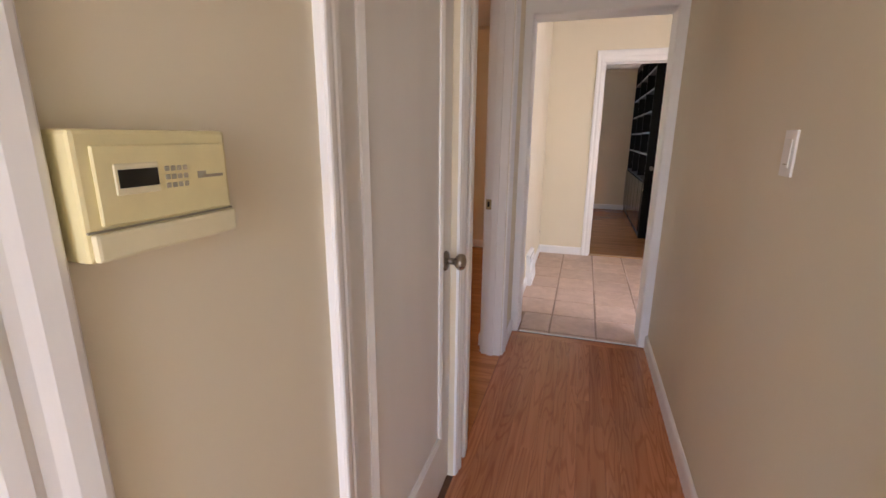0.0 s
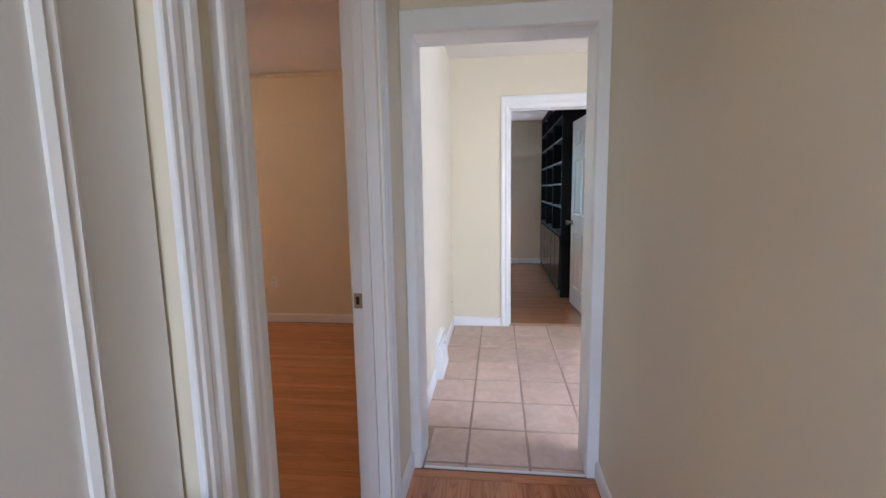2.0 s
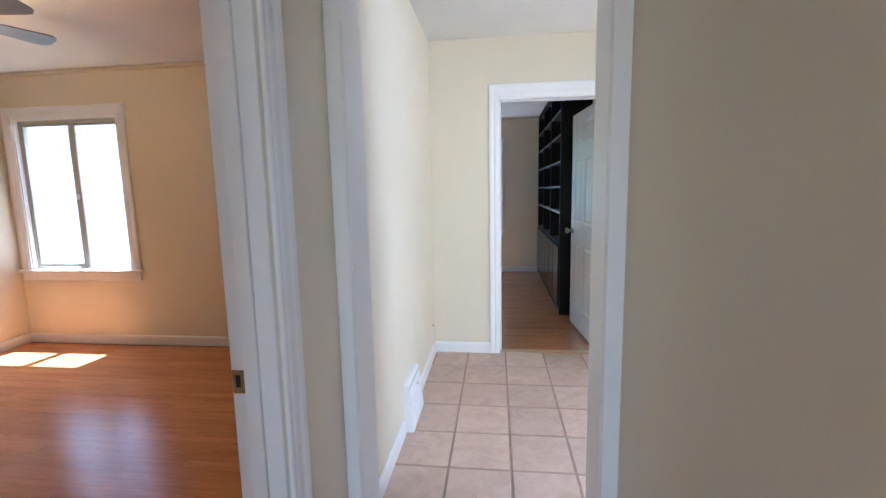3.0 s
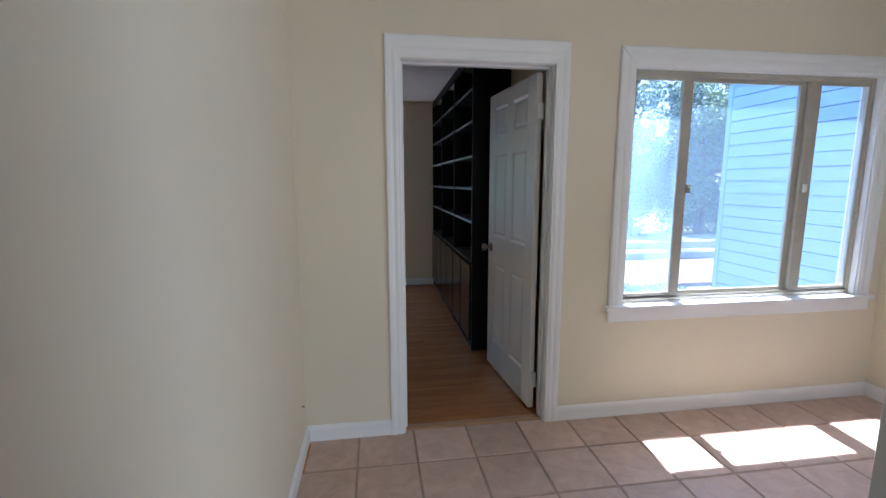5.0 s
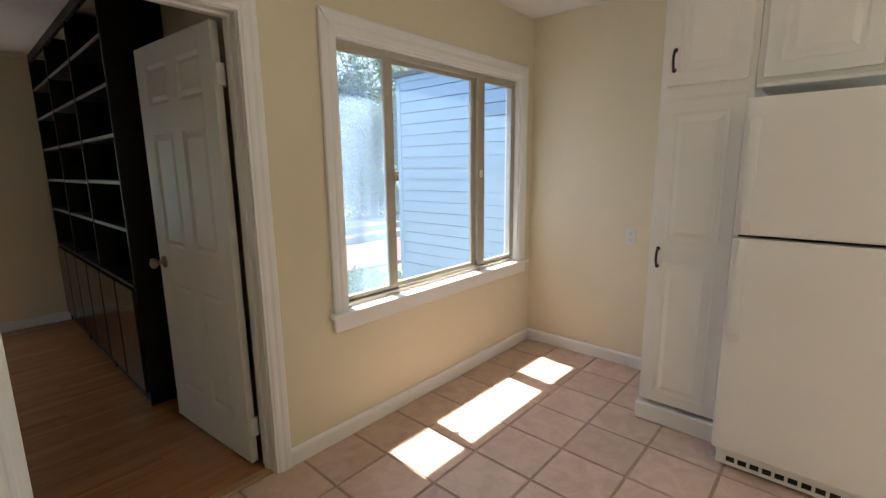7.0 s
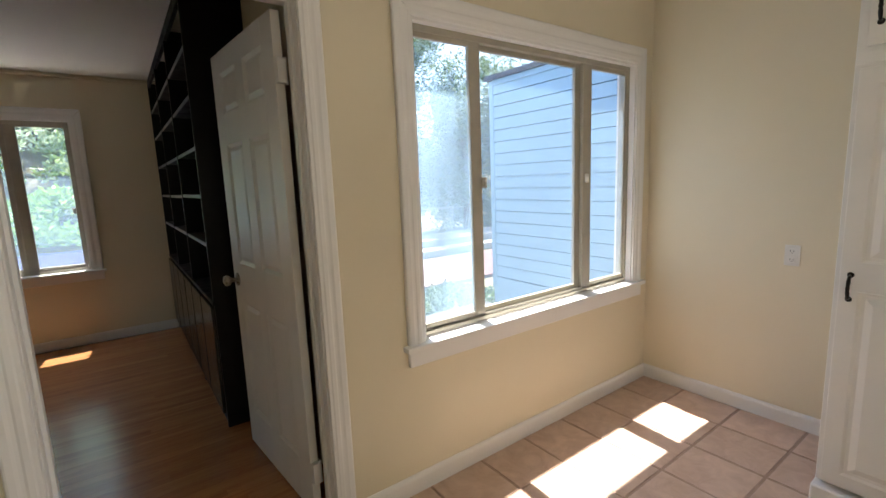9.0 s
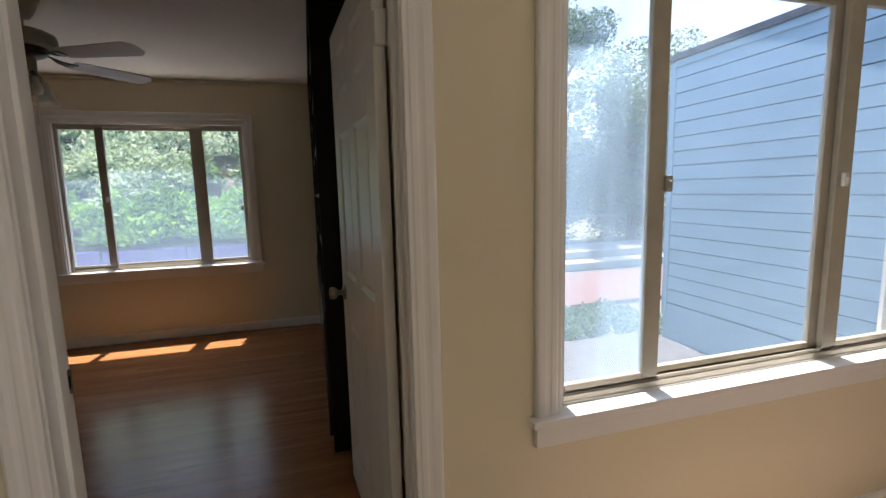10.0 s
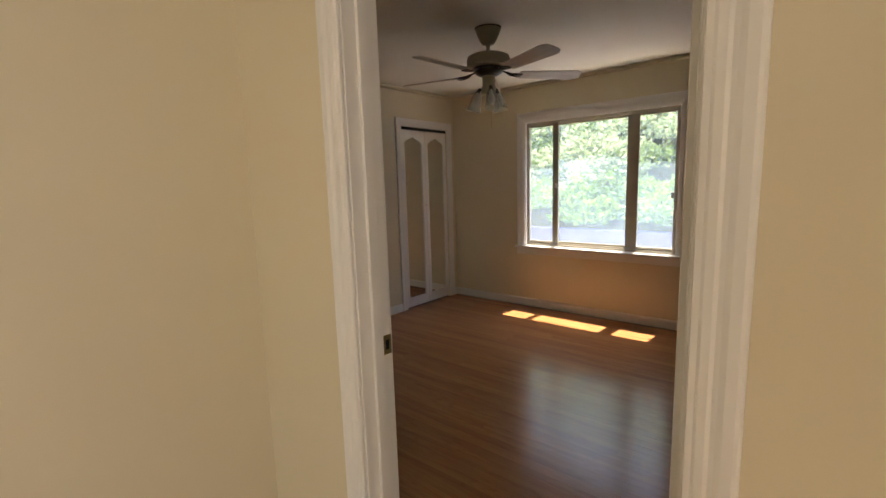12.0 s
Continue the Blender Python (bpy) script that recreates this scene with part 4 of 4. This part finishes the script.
def ceiling_fan(name, at, z_top, z_blade, radius, first, body, blade, kit, label):
    f = empty(name, (at[0], at[1], z_blade), label, "ceiling fan")
    up = z_top - z_blade
    part("canopy", lathe(bmesh.new(), [(0, up), (0.082, up), (0.086, up - 0.010), (0.076, up - 0.040), (0.056, up - 0.085), (0.040, up - 0.106), (0.016, up - 0.113), (0, up - 0.113)], n=28), body, f, smooth=True)
    part("canopy_ring", lathe(bmesh.new(), [(0.080, up - 0.001), (0.090, up - 0.001), (0.089, up - 0.009), (0.080, up - 0.009)], n=28), M_FANBODY, f, "dark ring against the ceiling")
    part("downrod", lathe(bmesh.new(), [(0, up - 0.05), (0.013, up - 0.05), (0.013, 0.110), (0, 0.110)], n=12), body, f, smooth=True)
    part("motor_housing", lathe(bmesh.new(), [(0, 0.147), (0.030, 0.146), (0.040, 0.138), (0.110, 0.130), (0.140, 0.116), (0.147, 0.096), (0.147, 0.060), (0.138, 0.048), (0.090, 0.044), (0, 0.044)], n=40), body, f, smooth=True)
    part("housing_band", lathe(bmesh.new(), [(0.1465, 0.058), (0.1500, 0.056), (0.1500, 0.047), (0.137, 0.044)], n=40), body, f)
    part("flywheel", lathe(bmesh.new(), [(0, 0.046), (0.100, 0.046), (0.104, 0.030), (0.088, 0.006), (0.055, -0.010), (0, -0.010)], n=32), M_FANBODY, f, "dark vented flywheel", True)
    for k in range(5):
        a = first + 72 * k
        ir = bmesh.new()
        tube(ir, [(0.075, 0, 0.030), (0.120, 0.0, 0.020), (0.160, 0.018, 0.004), (0.205, 0.026, 0.000)], 0.006)
        tube(ir, [(0.120, 0.0, 0.020), (0.160, -0.018, 0.004), (0.205, -0.026, 0.000)], 0.006)
        box(ir, 0.195, -0.040, -0.004, 0.235, 0.040, 0.002, bevel=0.002)
        iron = part("blade_iron", ir, M_FANBODY, f, "dark scrolled blade iron")
        iron.matrix_basis = pose(0, 0, 0, 0, 0, a)
        bm = bmesh.new()
        r0, r1 = 0.215, radius
        pts = [(r0, -0.046), (r0 + 0.03, -0.054), (r1 - 0.07, -0.070), (r1 - 0.035, -0.069), (r1 - 0.006, -0.046), (r1, -0.028), (r1, 0.028), (r1 - 0.006, 0.046), (r1 - 0.035, 0.069), (r1 - 0.07, 0.070), (r0 + 0.03, 0.054), (r0, 0.046)]
        lo = [bm.verts.new((x, y, 0)) for x, y in pts]
        hi = [bm.verts.new((x, y, 0.006)) for x, y in pts]
        bm.faces.new(lo[::-1])
        bm.faces.new(hi)
        for i in range(len(pts)):
            bm.faces.new((lo[i], lo[(i + 1) % len(pts)], hi[(i + 1) % len(pts)], hi[i]))
        part("blade", bm, blade, f).matrix_basis = pose(0, 0, 0, 0, 0, a) @ pose(0, 0, 0.001, -11, 0, 0)
    if kit == "tulips":
        part("light_kit", lathe(bmesh.new(), [(0, -0.008), (0.044, -0.010), (0.044, -0.075), (0.050, -0.082), (0.050, -0.108), (0.036, -0.122), (0, -0.126)], n=24), body, f, smooth=True)
        for k in range(3):
            m = pose(0, 0, -0.095, 0, 0, 75 + 120 * k)
            arm = part("lamp_arm", tube(bmesh.new(), [m @ Vector(v) for v in ((0.040, 0, 0), (0.066, 0, 0.004), (0.080, 0, -0.020))], [0.010, 0.012, 0.018]), M_FANBODY, f)
            sm_ = m @ pose(0.078, 0, -0.016, 0, -16, 0)
            part("lamp_shade", lathe(bmesh.new(), [(0.018, 0.0), (0.030, -0.014), (0.036, -0.050), (0.041, -0.090), (0.053, -0.128), (0.050, -0.129), (0.038, -0.090), (0.033, -0.050), (0.027, -0.014), (0.015, -0.003)],
                                     sm_, 20), M_SHADEGLASS, arm, "clear glass tulip shade", True)
            part("bulb", lathe(bmesh.new(), [(0, -0.004), (0.013, -0.006), (0.013, -0.030), (0.021, -0.055), (0.024, -0.080), (0.017, -0.100), (0, -0.108)], sm_, 14), M_SHADE, arm, "unlit white bulb", True)
        part("pull_chain", tube(bmesh.new(), [(0.02, 0.0, -0.120), (0.02, 0.0, -0.36)], 0.0014, 5), M_BRASS, f, "thin brass pull chain")
    else:
        part("light_kit", lathe(bmesh.new(), [(0, 0.022), (0.045, 0.020), (0.055, -0.010), (0.050, -0.030), (0, -0.030)], n=24), M_BRASS, f, "brass light fitting", True)
        part("globe", lathe(bmesh.new(), [(0.045, -0.028), (0.085, -0.050), (0.105, -0.095), (0.095, -0.140), (0.060, -0.170), (0, -0.180)], n=28), M_GLOBE, f, "lit white glass globe", True)
    return f


ceiling_fan("ceiling_fan", (-0.750, 4.705), RZ, 2.137, 0.665, 49.5, M_FANCREAM, M_BLADE, "tulips", "antique cream five-blade ceiling fan with three glass lamp shades")
ceiling_fan("ceiling_fan", (-2.72, 1.22), RZ, 2.275, 0.53, 2, M_BRASS, M_BLADE_DARK, "globe", "slate-bladed ceiling fan with a lit white globe lamp")

# ---------------------------------------------------------------- outdoors
ground = flat("ground", -400, -400, -0.65, 400, 400, -0.30, M_EARTH, "dry yard earth with patchy grass", "ground")
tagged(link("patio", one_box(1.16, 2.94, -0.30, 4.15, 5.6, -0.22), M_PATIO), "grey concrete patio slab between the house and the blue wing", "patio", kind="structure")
# added below the sill line, unseen, to bounce sun through the bedroom window
tagged(link("bounce_strip", one_box(-4.4, 6.61, -0.30, 1.16, 8.5, -0.24), M_BOUNCE_GRAVEL), "unseen pale gravel strip added to bounce sun into the back bedroom", "path", kind="structure")
tagged(link("garden_path", one_box(1.16, 6.9, -0.30, 10.5, 8.9, -0.24), M_BRICKRED), "reddish paved garden path", "path", kind="structure")
# eaves shade the upper glass
for x0, x1, y0, y1 in ((1.16, 3.35, DY1, 3.085), (-4.5, -2.62, DY1, 3.085), (-2.7, 1.25, LY1, 6.83)):
    e = bmesh.new()
    box(e, x0, y0, 2.46, x1, y1, 2.62)
    tagged(link("eave", e, M_TRIM), "white painted eave board under the roof edge", "eave", kind="structure")
roof = bmesh.new()
box(roof, -4.6, -4.3, 2.66, 3.45, 3.085, 2.80)
box(roof, -2.75, 3.085, 2.66, 1.25, 6.83, 2.80)
tagged(link("roof", roof, M_ROOF), "grey shingled low roof of the house", "roof", kind="structure")

# the blue wing across the patio
wing = empty("neighbour_house", (4.2, 0, -0.30), "pale blue clapboard house wing with a low roof", "house")
part("wall", one_box(0.034, -2.0, 0, 5.0, 5.43, 2.85), M_SIDING, wing)
part("foundation", one_box(-0.014, -2.0, 0, 0.034, 5.43, 0.440), M_SIDING, wing)
part("corner_board", one_box(-0.020, 5.385, 0.30, 0.034, 5.45, 2.85), M_SIDING, wing)
part("roof", one_box(-0.05, -2.1, 2.865, 5.2, 5.51, 2.92), M_ROOF, wing)
part("fascia", one_box(-0.026, -2.0, 2.80, 0.0, 5.385, 2.86), M_SIDING, wing)
for i in range(17):
    z = 0.448 + i * 0.140
    bm = bmesh.new()
    v = [bm.verts.new(p) for p in ((0.034, -2.0, z + 0.009), (-0.014, -2.0, z + 0.009), (-0.008, -2.0, min(z + 0.140, 2.85)), (0.034, -2.0, min(z + 0.140, 2.85)))]
    w2 = [bm.verts.new((p.co.x, 5.385, p.co.z)) for p in v]
    for k in range(4):
        bm.faces.new((v[k], v[(k + 1) % 4], w2[(k + 1) % 4], w2[k]))
    bm.faces.new(v)
    bm.faces.new(w2)
    part("clapboard", bm, M_SIDING, wing)

# white house beyond the front bedroom
wh = empty("neighbour_house", (-9.0, 4.0, -0.30), "white clapboard house across the side yard", "house")
part("wall", one_box(-4, 0.5, 0, 3.6, 8.0, 3.6), M_WHITESIDE, wh)
part("roof", one_box(-4.3, 0.2, 3.6, 3.9, 8.3, 3.75), M_ROOF, wh)
for i in range(19):
    part("clapboard", one_box(-4, 0.475, i * 0.19, 3.615, 0.50, i * 0.19 + 0.18), M_WHITESIDE, wh)
    part("clapboard", one_box(3.6, 0.50, i * 0.19, 3.625, 8.0, i * 0.19 + 0.18), M_WHITESIDE, wh)

# retaining wall and planted bank behind the back bedroom
rw = empty("retaining_wall", (0, 8.5, -0.30), "low retaining wall at the foot of the bank, violet shade in its colour", "retaining wall")
for i in range(14):
    x = -11.0 + i * 1.0
    part("wall_panel", one_box(x, 0, 0, x + 0.99, 0.14, 0.975, bevel=0.006), M_VIOLET_SHADE, rw)
bank = bmesh.new()
rng = random.Random(4)
nx, ny = 26, 14
grid = []
for j in range(ny):
    row = []
    for i in range(nx):
        x = -13.0 + 14.0 * i / (nx - 1)
        y = 8.62 + 8.0 * j / (ny - 1)
        z = 0.60 + 0.85 * (y - 8.62) + 0.12 * rng.uniform(-1, 1)
        row.append(bank.verts.new((x, y, z)))
    grid.append(row)
for j in range(ny - 1):
    for i in range(nx - 1):
        bank.faces.new((grid[j][i], grid[j][i + 1], grid[j + 1][i + 1], grid[j + 1][i]))
base = [bank.verts.new((v.co.x, v.co.y, -0.4)) for v in (grid[0][0], grid[0][-1], grid[-1][-1], grid[-1][0])]
bank.faces.new([grid[0][i] for i in range(nx)] + [base[1], base[0]])
tagged(link("earth_bank", bank, M_EARTH), "steep earth bank behind the retaining wall", "bank", kind="structure")


def leaf_cloud(count, size, centres, seed, dome=True, curl=0.35):
    """Many small folded leaves about the given clumps, rows of (centre, radius)."""
    r = np.random.RandomState(seed)
    cs = np.array([c for c, _ in centres])
    rs = np.array([q for _, q in centres])
    pick = r.randint(len(cs), size=count)
    v = r.normal(size=(count, 3))
    v /= np.linalg.norm(v, axis=1)[:, None]
    if dome:
        v[:, 2] = np.abs(v[:, 2])
    c = cs[pick] + v * (rs[pick] * r.uniform(0.25, 1.0, count) ** 0.5)[:, None]
    d = r.normal(size=(count, 3))
    d[:, 2] = np.abs(d[:, 2]) * 0.6 + (0.15 if dome else -0.1)
    d /= np.linalg.norm(d, axis=1)[:, None]
    side = np.cross(d, r.normal(size=(count, 3)))
    side /= np.linalg.norm(side, axis=1)[:, None] + 1e-9
    nrm = np.cross(d, side)
    s = (size * r.uniform(0.6, 1.4, count))[:, None]
    bend = nrm * s * curl * 0.2
    verts = np.stack([c, c + d * s * 0.5 + side * s * 0.22 + bend, c + d * s, c + d * s * 0.5 - side * s * 0.22 + bend], axis=1).reshape(-1, 3)
    i = np.arange(count) * 4
    faces = np.stack([np.stack([i, i + 1, i + 2], 1), np.stack([i, i + 2, i + 3], 1)], 1).reshape(-1, 3)
    return verts, faces


def leaves(name, data, material, parent=None):
    me = bpy.data.meshes.new(name)
    me.from_pydata(data[0].tolist(), [], data[1].tolist())
    me.materials.append(material)
    ob = new(name, me)
    if parent:
        ob.parent = parent
    return ob


def clumps(r, n, x0, x1, y0, y1, zf, lo=0.25, hi=0.75):
    return [(np.array((x, y, zf(x, y))), r.uniform(lo, hi)) for x, y in zip(r.uniform(x0, x1, n), r.uniform(y0, y1, n))]


def bank_z(x, y):
    return 0.62 + 0.85 * (y - 8.62)


r0 = np.random.RandomState(11)
tagged(leaves("bank_scrub", leaf_cloud(150000, 0.085, clumps(r0, 330, -10.5, 0.8, 9.1, 14.5, bank_z, 0.2, 0.6), 1), M_LEAF_DRY),
       "pale tangled scrub covering the bank", "shrubs", kind="stuff")
tagged(leaves("bank_shrubs", leaf_cloud(40000, 0.09, clumps(r0, 110, -10.5, 0.8, 9.3, 13.5, bank_z, 0.2, 0.5), 2), M_LEAF_MID),
       "green shrubs on the bank", "shrubs", kind="stuff")
tagged(leaves("fern_bed", leaf_cloud(30000, 0.10, clumps(r0, 66, -5.6, 0.4, 8.72, 9.3, bank_z, 0.15, 0.42), 3), M_LEAF_BRIGHT),
       "bright green ferns along the retaining wall", "ferns", kind="stuff")


def tree(at, height, spread, seed, count, label):
    rr = random.Random(seed)
    t = empty("tree", at, label, "tree", group="trees beyond the patio")
    tr = bmesh.new()
    pts = [(0, 0, -0.1), (0.05, 0.02, height * 0.25), (-0.04, 0.06, height * 0.5), (0.05, 0.0, height * 0.8)]
    tube(tr, pts, [0.17, 0.13, 0.09, 0.03], 10)
    ends = []
    for k in range(14):
        a, z = rr.uniform(0, 6.28), height * rr.uniform(0.06, 0.7)
        e = (math.cos(a) * spread * rr.uniform(0.5, 0.9), math.sin(a) * spread * rr.uniform(0.5, 0.9), z + height * rr.uniform(0.08, 0.28))
        tube(tr, [(0, 0.03, z), (e[0] * 0.5, e[1] * 0.5, (z + e[2]) / 2 + 0.1), e], [0.06, 0.035, 0.012], 7)
        ends += [e, (e[0] * 0.6, e[1] * 0.6, (z + e[2]) / 2 + 0.25)]
    part("trunk", tr, M_BARK, t)
    cl = [(np.array(e), rr.uniform(0.45, 0.9)) for e in ends] + [(np.array((0, 0, height * 0.9)), 0.7)]
    leaves("crown", leaf_cloud(count, 0.10, cl, seed, dome=False), M_LEAF, t)


for k, (x, y, h) in enumerate(((2.2, 12.4, 5.2), (4.0, 12.9, 6.2), (5.6, 12.2, 5.6), (7.4, 12.8, 6.6), (9.2, 12.1, 5.4), (11.2, 12.6, 6.0))):
    tree((x, y, -0.30), h, h * 0.36, 5 + k, 26000, "leafy dark green tree branching low at the end of the yard")
hedge_spots = [(np.array((x, y, z)), q) for x, y, z, q in zip(r0.uniform(1.3, 13, 160), r0.uniform(13.2, 14.2, 160), r0.uniform(-0.3, 2.6, 160), r0.uniform(0.4, 0.7, 160))]
tagged(leaves("yard_thicket", leaf_cloud(60000, 0.12, hedge_spots, 31, dome=False), M_LEAF), "dark green thicket filling the end of the yard", "shrubs", kind="stuff")
grass_spots = clumps(r0, 160, 1.3, 4.6, 5.72, 6.82, lambda x, y: -0.30, 0.06, 0.16)
tagged(leaves("grass_strip", leaf_cloud(16000, 0.07, grass_spots, 32), M_LEAF), "green grass strip beside the patio", "grass", kind="stuff")
terrace = empty("garden_steps", (3.2, 9.3, -0.30), "pale concrete garden steps at the end of the path", "steps")
for k in range(2):
    part("step", one_box(0, 0.45 * k, 0, 6.5, 1.6, 0.16 + 0.16 * k, bevel=0.01), M_CONCRETE, terrace)

rail = empty("yard_rail", (3.0, 11.05, -0.30), "pale grey pipe rail along the yard", "railing")
for x in (0.0, 1.6, 3.2, 4.8):
    part("post", tube(bmesh.new(), [(x, 0, 0), (x, 0, 0.95)], 0.018), M_CONCRETE, rail)
part("handrail", tube(bmesh.new(), [(-0.2, 0, 0.95), (5.2, 0, 0.95)], 0.016), M_CONCRETE, rail)

# ---------------------------------------------------------------- floor pieces
PW = 0.0572


def plank_mesh(length, material):
    bm = one_box(0, 0, -0.012, length, PW - 0.0006, 0.0)
    me = bpy.data.meshes.new("plank")
    bm.to_mesh(me)
    bm.free()
    me.materials.append(material)
    return me


PLANKS = {}


def plank(parent, x, y, length, turned, material):
    k = (round(length, 3), material.name)
    if k not in PLANKS:
        PLANKS[k] = plank_mesh(k[0] - 0.0002, material)
    ob = new("plank", PLANKS[k])
    ob.parent = parent
    ob.matrix_basis = pose(x, y, 0, 0, 0, 90) if turned else pose(x, y, 0)
    return ob


def lay(parent, lo, hi, start, end, turned, seed, lengths=(0.7, 0.95, 1.2, 1.5, 1.9), material=M_OAK):
    """Rows of strip from start to end; each row is cut into boards between lo and hi."""
    rr = random.Random(seed)
    n = int((end - start) / PW)
    for i in range(n):
        at, s = start + i * PW, lo
        piece = rr.choice(lengths) * rr.choice((0.5, 0.75, 1.0))
        while s < hi - 0.001:
            e = min(s + piece, hi)
            if hi - e < 0.25:
                e = hi
            if turned:
                plank(parent, at + PW, s, e - s, True, material)
            else:
                plank(parent, s, at, e - s, False, material)
            s = e
            piece = rr.choice(lengths)


lay(floor_hall, -3.98, 0.46, HL + 0.001, HR, True, 21)
lay(floor_hall, HL + 0.001, HR - 0.002, 0.462, 0.521, False, 22)
lay(floor_front, -4.32, HL - 0.001, -0.84, DY0 - 0.002, False, 23, (1.4, 1.9, 2.3, 2.8), M_OAK_FRONT)
lay(floor_back, -2.46, 1.015, 2.874, LY0 - 0.002, False, 24, (1.4, 1.9, 2.3, 2.8), M_OAK_DEEP)

TP, TQ, TG = 0.306, 0.3225, 0.0125
tm = one_box(0, 0, -0.010, TP - TG, TQ - TG, 0.0, bevel=0.0025)
tile_me = bpy.data.meshes.new("floor_tile")
tm.to_mesh(tile_me)
tm.free()
tile_me.materials.append(M_TILE)
CUT = {}
for i in range(-3, 11):
    for j in range(-7, 2):
        x0, y0 = 0.134 + i * TP, 2.522 + j * TQ
        x1, y1 = x0 + TP - TG, y0 + TQ - TG
        left = -0.456 if y0 > HY1 - 0.05 else -0.378
        a, b = max(x0, left), min(x1, 3.156)
        c, e = max(y0, 0.548), min(y1, 2.818)
        if b - a < 0.02 or e - c < 0.02:
            continue
        if b - a > TP - TG - 0.001 and e - c > TQ - TG - 0.001:
            me = tile_me
        else:
            key = (round(b - a, 3), round(e - c, 3))
            if key not in CUT:
                q = one_box(0, 0, -0.010, b - a, e - c, 0.0, bevel=0.0025)
                CUT[key] = bpy.data.meshes.new("floor_tile")
                q.to_mesh(CUT[key])
                q.free()
                CUT[key].materials.append(M_TILE)
            me = CUT[key]
        ob = new("floor_tile", me)
        ob.parent = floor_tiles
        ob.location = (a, c, rng.uniform(-0.0008, 0.0006))
